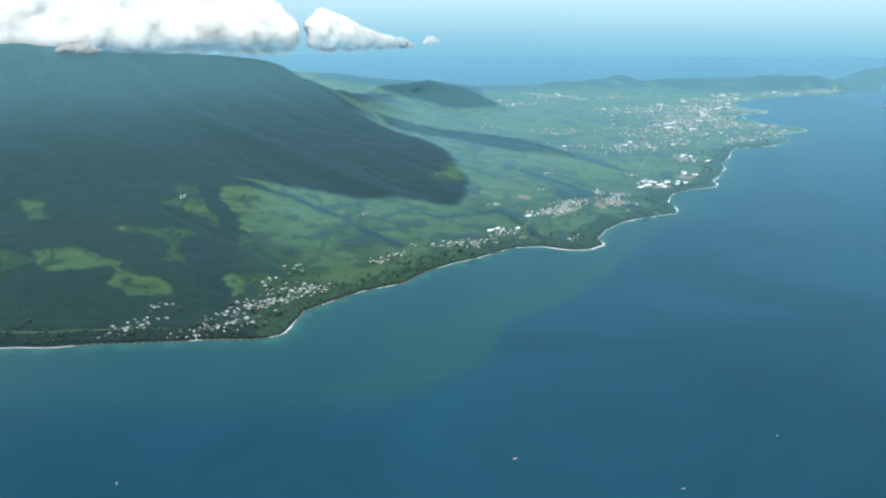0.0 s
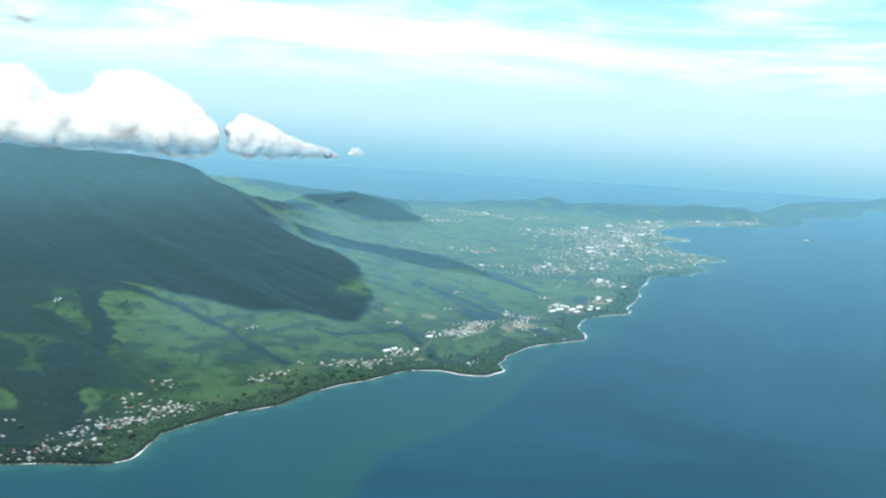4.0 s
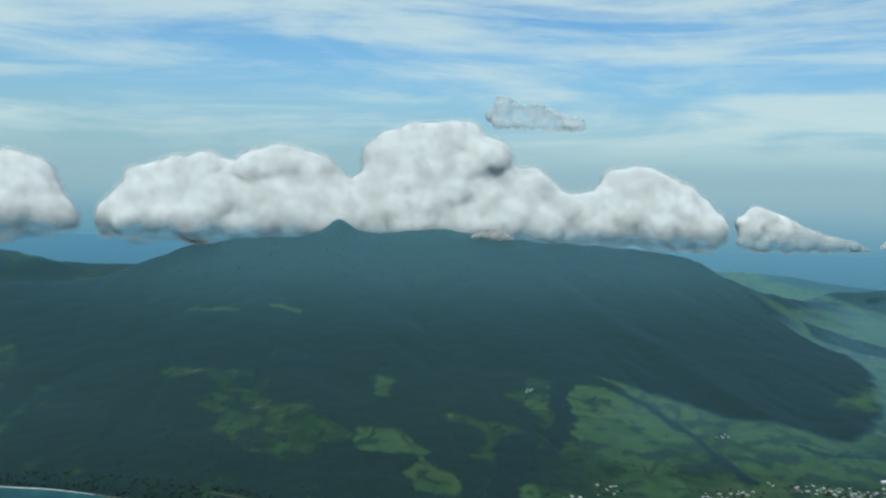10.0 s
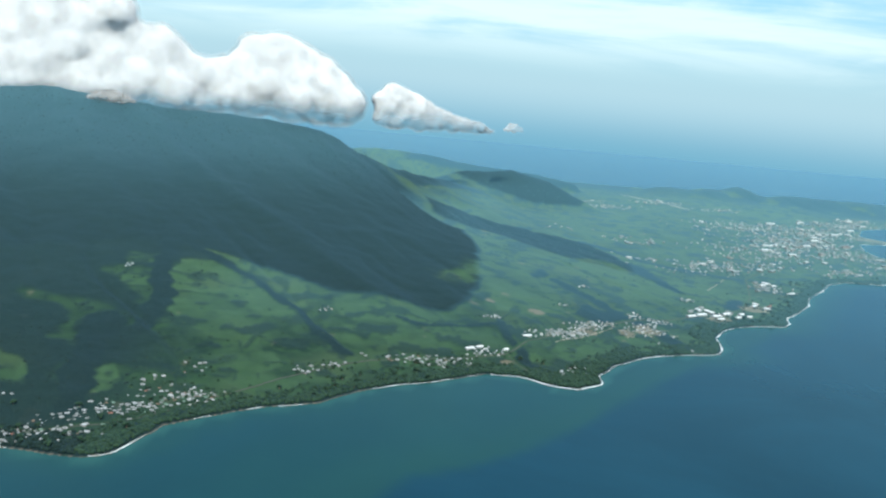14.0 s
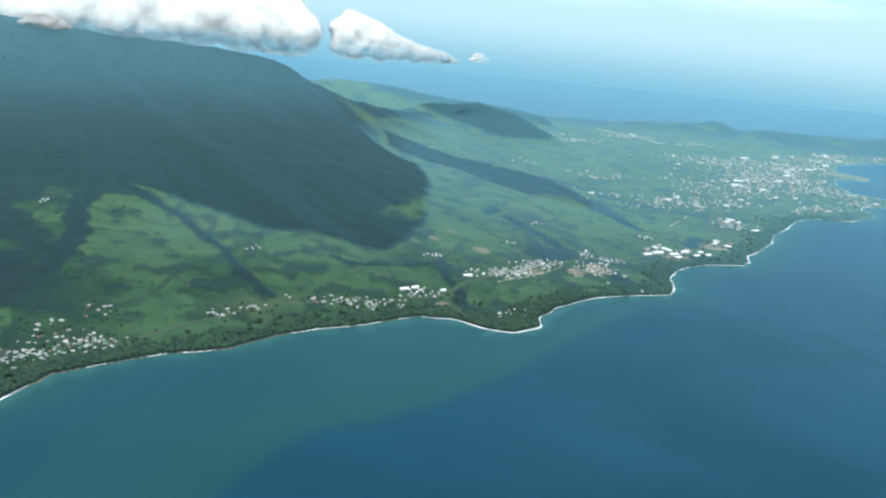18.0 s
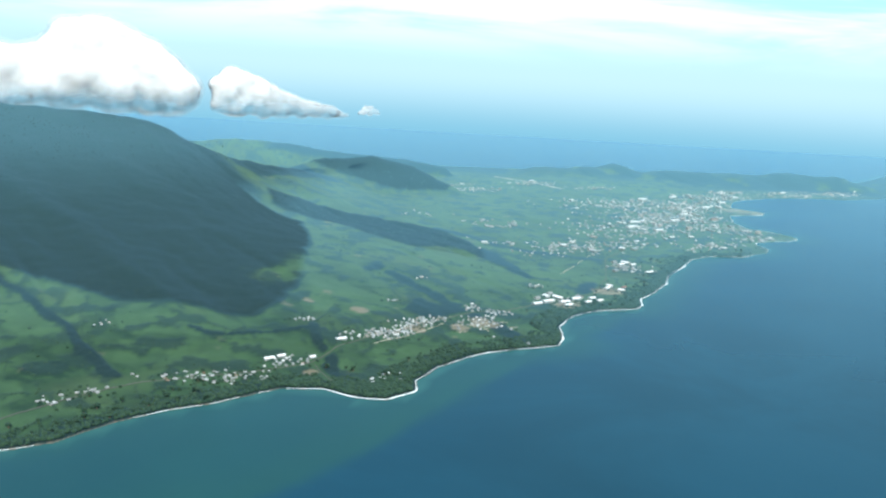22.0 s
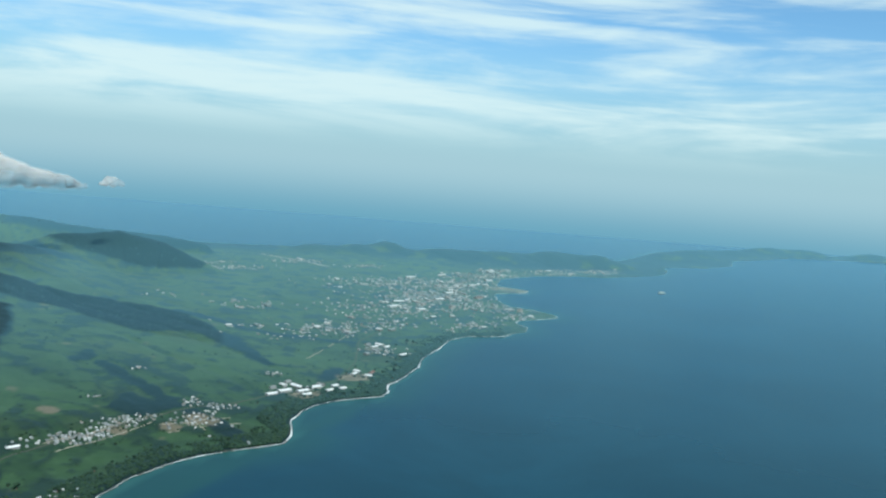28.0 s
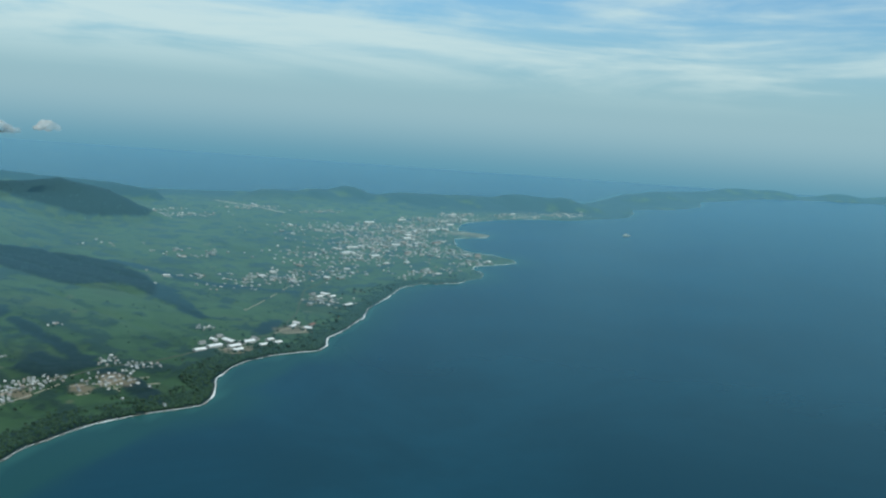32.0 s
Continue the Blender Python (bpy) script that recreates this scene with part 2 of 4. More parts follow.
def height(x, y, d=None):
    d = inland(x, y) if d is None else d
    land = np.clip(d, 0, None)
    plain = smooth(y + 0.35 * x, 1150, 1700)
    bluff = (1.2 + 3.4 * fbm(x / 70, y / 70, 2)) * (1 - np.exp(-land / 5.0))
    base = bluff * (1 - 0.45 * plain) + (0.112 - 0.076 * plain) * np.minimum(land, 420)
    tents = []
    for line in (MOUNTAIN, END_HILL, RANGE_WEST, RANGE_EAST, SPUR_A, SPUR_B):
        dist, (top, reach) = along(line, x, y)
        round_off = np.sqrt(dist ** 2 + 18 ** 2) - 18
        tents.append((top + 22) * np.exp(-(round_off / (1.1 * reach)) ** 1.05) - 22)
    peak = np.hypot(x + 867, y - 1228)
    hill = 18 * np.exp(-(peak / 23) ** 2)
    for hx, hy, top, radius in HILLS:
        hill = hill + top * np.exp(-(((x - hx) ** 2 + (y - hy) ** 2) / radius ** 2))
    sharp = 0.16
    z = np.log(sum(np.exp(sharp * np.minimum(t, 400)) for t in (base, *tents))) / sharp - math.log(7) / sharp * np.exp(-np.maximum(base, np.max(tents, 0)) / 20)
    z = z * (1 - np.exp(-land / 9.0)) + hill * (1 - np.exp(-land / 30))
    # gullies run down from the ridges to the sea
    a, b = (x + y) * 0.7071, (y - x) * 0.7071
    warp = 34 * (fbm(x / 130 + 9, y / 130, 2) - 0.5)
    gully = np.abs(2 * fbm((a + warp) / 78, b / 420 + 3, 3) - 1)
    high = smooth(z, 22, 85)
    z = z - high * (7 * (0.42 - gully).clip(0, 1)) + high * 6 * (fbm(x / 46, y / 46, 3) - 0.5)
    z = z - (1 - high) * 2.5 * smooth(land, 30, 140) * (0.20 - gully).clip(0, 1) / 0.2
    z = z + 1.6 * (fbm(x / 17, y / 17, 3) - 0.5) * smooth(land, 3, 30)
    return np.where(d > 0, np.maximum(z, 0.12 + 0.08 * np.minimum(land, 12)), np.maximum(-6, d * 0.35))


def over(x, y):
    """The ground's height at one place."""
    return float(height(np.array([float(x)]), np.array([float(y)]))[0])


# Wooded ravines and belts: x, y, half width.
RAVINES = [[(85, 1490, 22), (126, 1400, 15), (160, 1340, 8)], [(-374, 1052, 9), (-359, 1022, 7), (-310, 995, 5), (-257, 958, 5), (-213, 921, 6), (-164, 875, 7), (-135, 850, 7)],
           [(-395, 1045, 12), (-372, 985, 11), (-345, 925, 11), (-322, 880, 10), (-300, 800, 9)], [(7, 1235, 7), (45, 1193, 8), (98, 1131, 9), (143, 1085, 10), (172, 1050, 10)]]
FAR_RAVINES = [[(-30, 1020, 4), (-8, 960, 5), (20, 905, 8), (40, 884, 10)], [(-330, 800, 16), (-300, 720, 14), (-270, 650, 12)], [(-120, 965, 3), (-95, 958, 3), (-60, 985, 4), (-20, 1010, 6)],
           [(150, 2900, 16), (330, 2970, 20), (430, 3010, 16)], [(620, 3000, 16), (1120, 3100, 18)], [(20, 1640, 14), (140, 1560, 10), (260, 1530, 8)]]
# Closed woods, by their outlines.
# Forest and cloud shade on the mountain flank, drawn together as one dark wood.
SHADED_FOREST = [(-365, 1031), (-309, 1026), (-238, 1001), (-202, 991), (-146, 998), (-103, 1002), (-83, 1013), (-68, 1043), (-70, 1114), (-75, 1176), (-92, 1260), (-104, 1340), (-150, 1480), (-201, 1502),
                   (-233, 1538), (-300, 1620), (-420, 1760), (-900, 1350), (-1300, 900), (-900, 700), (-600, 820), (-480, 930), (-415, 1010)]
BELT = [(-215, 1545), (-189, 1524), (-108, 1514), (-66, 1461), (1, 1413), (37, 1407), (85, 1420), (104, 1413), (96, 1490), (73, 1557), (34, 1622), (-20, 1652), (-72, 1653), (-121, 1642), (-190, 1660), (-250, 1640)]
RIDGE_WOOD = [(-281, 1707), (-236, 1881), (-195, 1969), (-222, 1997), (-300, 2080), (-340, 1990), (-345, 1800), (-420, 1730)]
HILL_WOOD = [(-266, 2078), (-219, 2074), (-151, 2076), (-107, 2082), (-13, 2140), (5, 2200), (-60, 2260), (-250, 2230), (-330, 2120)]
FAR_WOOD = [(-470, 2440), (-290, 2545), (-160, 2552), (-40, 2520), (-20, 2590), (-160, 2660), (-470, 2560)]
VILLAGE_WOOD = [(40, 1104), (53, 1163), (92, 1158), (88, 1110), (74, 1086)]
COPSE = [(-41, 1283), (-21, 1312), (-1, 1249), (-20, 1222)]
WORKS_WOOD = [(218, 1352), (244, 1370), (251, 1329), (228, 1290), (214, 1298)]
# The coast road, and a lane up from it.
ROAD = [(-480, 572), (-380, 588), (-330, 604), (-268, 608), (-226, 650), (-196, 712), (-165, 768), (-142, 812), (-118, 848), (-84, 874), (-48, 904), (-12, 936), (6, 986), (40, 1042), (86, 1112), (130, 1164), (172, 1226), (236, 1300), (258, 1400), (268, 1547), (300, 1630), (330, 1760), (345, 1900), (420, 2060), (480, 2250)]
ROAD_UP = [(14, 900), (2, 918), (-9, 936)]
# Open pasture that stands out bright: x, y, half width.
PASTURES = [[(-100, 1140, 22), (-60, 1230, 26), (-30, 1330, 30), (60, 1300, 22)], [(-125, 1500, 10), (-79, 1420, 20), (-20, 1380, 20)], [(80, 1240, 26), (130, 1330, 22), (165, 1400, 30), (215, 1420, 22)],
            [(60, 960, 12), (40, 985, 14)], [(30, 1180, 10), (70, 1160, 12)], [(60, 1750, 40), (100, 1950, 60), (60, 2150, 50)], [(-20, 1900, 30), (-60, 2020, 40)], [(500, 2750, 70), (250, 2680, 60), (330, 2600, 50)],
            [(-770, 968, 8), (-740, 985, 7)], [(-850, 900, 6), (-800, 930, 6)], [(-190, 1830, 14), (-165, 2000, 20), (-90, 2050, 14)]]
# Single fields by their outlines, and how bright each lies.
SLOPE_FIELDS = [(0.95, [(-360, 1029), (-306, 1019), (-245, 1003), (-220, 983), (-202, 929), (-224, 943), (-270, 981), (-320, 1010)]), (0.9, [(-350, 980), (-328, 1004), (-285, 978), (-229, 929), (-209, 903), (-225, 892), (-280, 914), (-323, 896), (-341, 935)]),
                (0.6, [(-320, 890), (-259, 912), (-222, 862), (-201, 820), (-217, 822), (-259, 822), (-301, 850)]), (0.8, [(-202, 990), (-146, 997), (-115, 1004), (-84, 993), (-108, 947), (-154, 928), (-176, 945)]),
                (0.62, [(-158, 911), (-106, 940), (-61, 966), (-56, 927), (-122, 868), (-150, 877)])]
SHORE_FIELDS = [(0.72, [(-229, 784), (-190, 816), (-172, 797), (-183, 773), (-206, 759)]), (0.72, [(-207, 738), (-168, 771), (-142, 800), (-119, 810), (-116, 790), (-186, 739)]), (0.7, [(-379, 906), (-357, 915), (-340, 893), (-364, 883)]),
                (0.45, [(-406, 966), (-380, 980), (-364, 958), (-390, 936)]), (0.9, [(-292, 690), (-280, 729), (-258, 703), (-259, 683), (-275, 672)]), (0.6, [(-385, 716), (-343, 698), (-318, 676), (-313, 661), (-346, 656), (-372, 685)]),
                (0.62, [(-467, 739), (-431, 756), (-379, 728), (-401, 709), (-435, 700)]), (0.8, [(-235, 621), (-218, 633), (-207, 628), (-211, 607), (-223, 606)])]
CAPE_FIELDS = [(0.6, [(-139, 1441), (-76, 1411), (-39, 1425), (-16, 1310), (-45, 1290), (-29, 1221), (-49, 1178), (-75, 1229)]), (0.75, [(33, 962), (59, 1012), (82, 1018), (86, 982), (62, 942), (47, 939)]), (0.75, [(-66, 1143), (-38, 1159), (20, 1127), (36, 1100), (11, 1065), (-35, 1053)]), (0.8, [(79, 1058), (110, 1093), (140, 1089), (137, 1066), (93, 1045)])]
PLAIN_FIELDS = [(0.5, [(-543, 875), (-510, 861), (-486, 821), (-505, 822)]), (0.12, [(274, 1500), (318, 1480), (344, 1463), (301, 1405), (263, 1419)]), (0.95, [(162, 1427), (244, 1401), (250, 1372), (210, 1337), (148, 1322)]),
                (0.8, [(318, 2833), (570, 2938), (526, 2567), (413, 2494), (313, 2619)]), (0.95, [(-65, 1704), (7, 1711), (127, 1521), (136, 1438), (73, 1574), (5, 1642)]), (0.8, [(19, 1414), (50, 1473), (94, 1427), (144, 1358), (116, 1242), (34, 1275)])]


def cover(x, y, d, z):
    """Woodland, brightness of the grass, bare soil, painted haze: each from 0 to 1."""
    n = fbm(x / 55, y / 55, 4)
    small = fbm(x / 12 + 40, y / 12, 3)
    edge = z + 60 * (n - 0.5) + 22 * (small - 0.5)
    wood = smooth(edge, 44, 60)
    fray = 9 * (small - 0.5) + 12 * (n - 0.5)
    flank = patch(SHADED_FOREST, x, y, 60)
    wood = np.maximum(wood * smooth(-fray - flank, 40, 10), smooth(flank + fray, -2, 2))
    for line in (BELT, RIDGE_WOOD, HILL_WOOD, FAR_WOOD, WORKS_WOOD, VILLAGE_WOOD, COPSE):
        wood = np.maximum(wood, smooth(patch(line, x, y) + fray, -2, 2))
    west = smooth(-x - 0.25 * y, 20, 110)
    wood = np.maximum(wood, west * 0.92 * smooth(fbm(x / 48 + 31, y / 48 + 7, 3), 0.30, 0.42))
    bright = 0.22 + 0.42 * smooth(fbm(x / 44 + 3, y / 44 + 8, 3), 0.35, 0.68)
    # small fields: each parcel of a skewed, wavering grid has its own tone, and some have hedges
    u = (x * 0.83 + y * 0.56 + 34 * (fbm(x / 70 + 2, y / 70, 2) - 0.5)) / 21
    v = (y * 0.83 - x * 0.56 + 34 * (fbm(x / 70, y / 70 + 6, 2) - 0.5)) / 30
    lot = LATTICE[np.floor(u).astype(np.int64) & 255, np.floor(v).astype(np.int64) & 255]
    border = np.minimum(np.minimum(u % 1, 1 - u % 1) * 21, np.minimum(v % 1, 1 - v % 1) * 30)
    bright = np.clip(bright + 0.34 * (lot - 0.5) + 0.4 * (small - 0.5), 0, 1)
    # in the west the clouds' shade is put into a darker grass
    bright = bright * (1 - 0.5 * west) + 0.16 * smooth(y, 1050, 1400)
    wood = np.maximum(wood, 0.55 * smooth(border, 1.9, 0.8) * smooth(lot + 0.5 * (small - 0.5), 0.45, 0.6))
    x0, y0 = x, y
    x, y = x + 15 * (fbm(x / 34 + 5, y / 34, 3) - 0.5), y + 15 * (fbm(x / 34, y / 34 + 9, 3) - 0.5)
    for line in PASTURES:
        dist, (half,) = along(line, x, y)
        here = smooth(dist / half + 1.8 * (small - 0.5), 1.5, 0.5) * (0.55 + 0.6 * small)
        wood, bright = wood * (1 - here), np.maximum(bright, here)
    for tone, line in SLOPE_FIELDS + SHORE_FIELDS + PLAIN_FIELDS + CAPE_FIELDS:
        here = smooth(patch(line, x, y) + 8 * (small - 0.5), -1.5, 1.5)
        wood, bright = wood * (1 - here * (0.72 + 0.28 * (small > 0.36))), bright * (1 - here) + here * np.clip(tone + 0.5 * (small - 0.5) + 0.3 * (lot - 0.5), 0, 1)
    for line in RAVINES + FAR_RAVINES:
        dist, (half,) = along(line, x, y)
        wood = np.maximum(wood, smooth(dist / half + 0.9 * (small - 0.5), 1.15, 0.85))
    x, y = x0, y0
    wood = np.maximum(wood, 0.9 * smooth(y, 2680, 2900) * smooth(n, 0.25, 0.4))
    strip = smooth(d + 40 * (small - 0.5), 27, 12) * smooth(y, 1900, 1500)
    wood = np.maximum(wood, strip)
    hedge = np.abs(2 * fbm(x / 60 + 21, y / 60 + 2, 2) - 1)
    wood = np.maximum(wood, smooth(hedge, 0.07, 0.02) * smooth(small, 0.35, 0.5) * 0.6)
    copse = smooth(fbm(x / 20 + 60, y / 20 + 11, 3), 0.57, 0.66)
    wood = np.maximum(wood, copse * 0.7)
    for line in (ROAD, ROAD_UP):
        dist, _ = along(line, x, y)
        wood = wood * smooth(dist, 1.5, 4.0)
    soil = 0.4 * smooth(fbm(x / 24 + 80, y / 24, 3), 0.79, 0.87) * (1 - wood)
    for sx, sy, radius in ((256, 1322, 20), (2, 1080, 8), (200, 1228, 16), (118, 1104, 14), (96, 1082, 10), (284, 1490, 12), (-8, 918, 6), (60, 1060, 8), (630, 2280, 44), (600, 2290, 30), (-50, 1085, 6)):
        soil = np.maximum(soil, 0.75 * smooth(np.hypot(x - sx, y - sy) / radius + (small - 0.5), 1.1, 0.7))
    wood = np.where(soil > 0.5, 0, wood)
    soil = np.maximum(soil, 0.8 * smooth(d + 1.6 * (small - 0.5), 1.1, 0.4))
    # haze is painted on low ground and far hills, little on the great mountain
    haze = 1 - 0.9 * np.maximum(smooth(flank + fray, -3, 12), smooth(z + 16 * smooth(y, 1400, 1000), 34, 84) * smooth(y, 2250, 1900)) - 0.3 * smooth(patch(HILL_WOOD, x, y), -4, 6) - 0.4 * smooth(patch(BELT, x, y), -4, 6) - 0.7 * west
    return wood, bright, soil, np.clip(haze, 0.18 + 0.34 * smooth(z, 50, 140), 1)


# ---- materials ----
def material(name, rough=0.7, spec=0.3, metal=0.0):
    m = bpy.data.materials.new(name)
    m.use_nodes = True
    tree = m.node_tree
    shade = tree.nodes["Principled BSDF"]
    shade.inputs["Roughness"].default_value = rough
    shade.inputs["Specular IOR Level"].default_value = spec
    shade.inputs["Metallic"].default_value = metal
    return m, tree, shade


def position(tree):
    return tree.nodes.new("ShaderNodeNewGeometry").outputs["Position"]


def bump(tree, shade, value, strength, distance):
    n = tree.nodes.new("ShaderNodeBump")
    put(tree, n.inputs["Height"], value)
    n.inputs["Strength"].default_value, n.inputs["Distance"].default_value = strength, distance
    tree.links.new(n.outputs[0], shade.inputs["Normal"])


def attribute(tree, name):
    n = tree.nodes.new("ShaderNodeAttribute")
    n.attribute_name = name
    return n


def level(tree):
    """The upright way, so that the imitated haze ignores the slope."""
    n = tree.nodes.new("ShaderNodeCombineXYZ")
    n.inputs[2].default_value = 1.0
    return n.outputs[0]


def add_haze(tree, surface, share=1.0, haze=None, wood=0.0):
    """Distance haze imitated by a bluish gloss that grows towards a glancing view."""
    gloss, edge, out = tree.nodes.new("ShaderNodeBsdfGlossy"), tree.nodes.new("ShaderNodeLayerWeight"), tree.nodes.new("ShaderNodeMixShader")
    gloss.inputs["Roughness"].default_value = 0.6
    put(tree, gloss.inputs["Color"], blend(tree, wood, HAZE_TINT, WOOD_HAZE))
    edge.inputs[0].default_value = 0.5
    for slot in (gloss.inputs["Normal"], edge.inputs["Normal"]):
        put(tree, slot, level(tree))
    haze_share = share if haze is None else haze
    put(tree, out.inputs[0], calc(tree, "MULTIPLY", haze_share, span(tree, edge.outputs["Facing"], HAZE_FROM, 0.97, 0.0, HAZE_GLOSS, False)))
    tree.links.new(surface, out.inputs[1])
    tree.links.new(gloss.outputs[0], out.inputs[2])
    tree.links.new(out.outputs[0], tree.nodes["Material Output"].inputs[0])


def haze_sheen(tree, shade, weight, tint, share=1.0, haze=None):
    """A pale bloom at a glancing view that imitates haze over grass and leaves."""
    haze_layer = tree.nodes.new("ShaderNodeBsdfSheen")
    put(tree, haze_layer.inputs["Color"], blend(tree, 0.0 if isinstance(weight, float) else weight, tuple((weight if isinstance(weight, float) else LAND_SHEEN) * c for c in tint), tuple(WOOD_SHEEN * c for c in WOOD_TINT)))
    haze_layer.inputs["Roughness"].default_value = SHEEN_ROUGH
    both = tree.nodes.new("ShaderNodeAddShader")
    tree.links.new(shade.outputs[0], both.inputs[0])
    tree.links.new(haze_layer.outputs[0], both.inputs[1])
    add_haze(tree, both.outputs[0], share, haze, 1.0 if isinstance(weight, float) else weight)


def land_material():
    m, tree, shade = material("land_cover", 0.9, 0.1)
    at = position(tree)
    kinds = tree.nodes.new("ShaderNodeSeparateColor")
    tree.links.new(attribute(tree, "cover").outputs["Color"], kinds.inputs[0])
    fine, mid, wide = grain(tree, at, 0.55, 5, 0.62), grain(tree, at, 0.09, 4, 0.6), grain(tree, at, 0.012, 3, 0.5)
    grass = blend(tree, kinds.outputs[1], (0.013, 0.036, 0.020), (0.052, 0.104, 0.046))
    grass = blend(tree, span(tree, mid, 0.42, 0.66, 0.0, 0.55), grass, (0.038, 0.084, 0.034))
    grass = blend(tree, span(tree, fine, 0.5, 0.75, 0.0, 0.25), grass, (0.026, 0.052, 0.02))
    grass = blend(tree, span(tree, wide, 0.52, 0.68, 0.0, 0.35), grass, (0.062, 0.088, 0.04))
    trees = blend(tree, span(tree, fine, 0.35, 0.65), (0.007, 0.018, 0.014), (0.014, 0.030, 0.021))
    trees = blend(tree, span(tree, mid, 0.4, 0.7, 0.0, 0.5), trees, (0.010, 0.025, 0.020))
    earth = blend(tree, fine, (0.13, 0.10, 0.075), (0.27, 0.22, 0.16))
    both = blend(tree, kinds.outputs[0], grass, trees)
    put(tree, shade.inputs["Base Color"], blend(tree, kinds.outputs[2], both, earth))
    haze_sheen(tree, shade, kinds.outputs[0], HAZE_SHEEN_TINT, 1.0, attribute(tree, "cover").outputs["Alpha"])
    bump(tree, shade, grain(tree, at, 0.8, 5, 0.7), 0.9, 1.2)
    return m


def leaf_material(name, dark, light, scale=0.6, share=1.0):
    m, tree, shade = material(name, 0.8, 0.15)
    at = position(tree)
    islands = tree.nodes.new("ShaderNodeNewGeometry").outputs["Random Per Island"]
    tone = blend(tree, islands, dark, light)
    tone = blend(tree, span(tree, grain(tree, at, scale, 3), 0.4, 0.7, 0.0, 0.6), tone, tuple(c * 0.55 for c in dark))
    put(tree, shade.inputs["Base Color"], tone)
    haze_sheen(tree, shade, WOOD_SHEEN, WOOD_TINT, share)
    bump(tree, shade, grain(tree, at, 2.4, 4, 0.7), 0.4, 0.5)
    return m


def sea_material():
    """Deep water seen through a ruffled surface: the water's own colour, and gloss that grows towards a glancing view."""
    m, tree, _ = material("sea_water")
    tree.nodes.remove(tree.nodes["Principled BSDF"])
    at = position(tree)
    silt = tree.nodes.new("ShaderNodeSeparateColor")
    tree.links.new(attribute(tree, "silt").outputs["Color"], silt.inputs[0])
    wide = grain(tree, at, 0.004, 5, 0.6, 0.6)
    deep = blend(tree, span(tree, wide, 0.35, 0.68), SEA_DEEP, tuple(c * 1.3 for c in SEA_DEEP))
    cloudy = blend(tree, grain(tree, at, 0.012, 4), SEA_SILT, tuple(c * 0.8 for c in SEA_SILT))
    tone = blend(tree, silt.outputs[0], deep, cloudy)
    tone = blend(tree, silt.outputs[1], tone, SEA_SHALLOW)
    body = tree.nodes.new("ShaderNodeBsdfDiffuse")
    put(tree, body.inputs[0], tone)
    gloss = tree.nodes.new("ShaderNodeBsdfGlossy")
    gloss.inputs["Roughness"].default_value = 0.25
    edge = tree.nodes.new("ShaderNodeFresnel")
    edge.inputs[0].default_value = 1.33
    mix = tree.nodes.new("ShaderNodeMixShader")
    put(tree, mix.inputs[0], calc(tree, "MULTIPLY", calc(tree, "POWER", edge.outputs[0], 1.25), SEA_GLOSS))
    gloss.inputs["Color"].default_value = (0.51, 0.80, 0.91, 1)
    tree.links.new(body.outputs[0], mix.inputs[1])
    tree.links.new(gloss.outputs[0], mix.inputs[2])
    tree.links.new(mix.outputs[0], tree.nodes["Material Output"].inputs[0])
    return m


def plain(name, tone, rough=0.7, vary=0.25, scale=1.5, spec=0.3, by_object=0.0):
    """A painted or mineral surface with stains and grain; by_object: how far each object's tone strays."""
    m, tree, shade = material(name, rough, spec)
    at = position(tree)
    out = blend(tree, span(tree, grain(tree, at, scale, 5, 0.65), 0.35, 0.75, 0.0, 1.0), tone, tuple(c * (1 - vary) for c in tone))
    out = blend(tree, span(tree, grain(tree, at, scale * 6, 3), 0.5, 0.8, 0.0, 0.4), out, tuple(c * (1 - 1.3 * vary) for c in tone))
    if by_object:
        chance = tree.nodes.new("ShaderNodeObjectInfo").outputs["Random"]
        out = blend(tree, calc(tree, "MULTIPLY", chance, by_object), out, (0.17, 0.165, 0.16))
    put(tree, shade.inputs["Base Color"], out)
    bump(tree, shade, grain(tree, at, scale * 5, 4), 0.3, 0.1)
    add_haze(tree, shade.outputs[0], 0.8)
    return m


def island_paint(name, tones, rough=0.6):
    """Each joined piece takes one of the tones."""
    m, tree, shade = material(name, rough, 0.35)
    ramp = tree.nodes.new("ShaderNodeValToRGB")
    ramp.color_ramp.interpolation = "CONSTANT"
    while len(ramp.color_ramp.elements) < len(tones):
        ramp.color_ramp.elements.new(0.5)
    for n, (element, tone) in enumerate(zip(ramp.color_ramp.elements, tones)):
        element.position, element.color = n / len(tones), (*tone, 1)
    put(tree, ramp.inputs[0], tree.nodes.new("ShaderNodeNewGeometry").outputs["Random Per Island"])
    stain = span(tree, grain(tree, position(tree), 0.9, 4), 0.4, 0.75, 0.0, 0.3)
    put(tree, shade.inputs["Base Color"], blend(tree, stain, ramp.outputs[0], (0.2, 0.18, 0.16)))
    add_haze(tree, shade.outputs[0], 0.8)
    return m


def billowed(tree):
    """Light that has wandered through the vapour comes mostly from above."""
    n = tree.nodes.new("ShaderNodeVectorMath")
    n.operation = "MULTIPLY_ADD"
    put(tree, n.inputs[0], tree.nodes.new("ShaderNodeNewGeometry").outputs["Normal"])
    n.inputs[1].default_value, n.inputs[2].default_value = (0.30, 0.30, 0.30), (0.0, 0.0, 0.6)
    unit = tree.nodes.new("ShaderNodeVectorMath")
    unit.operation = "NORMALIZE"
    put(tree, unit.inputs[0], n.outputs[0])
    return unit.outputs[0]


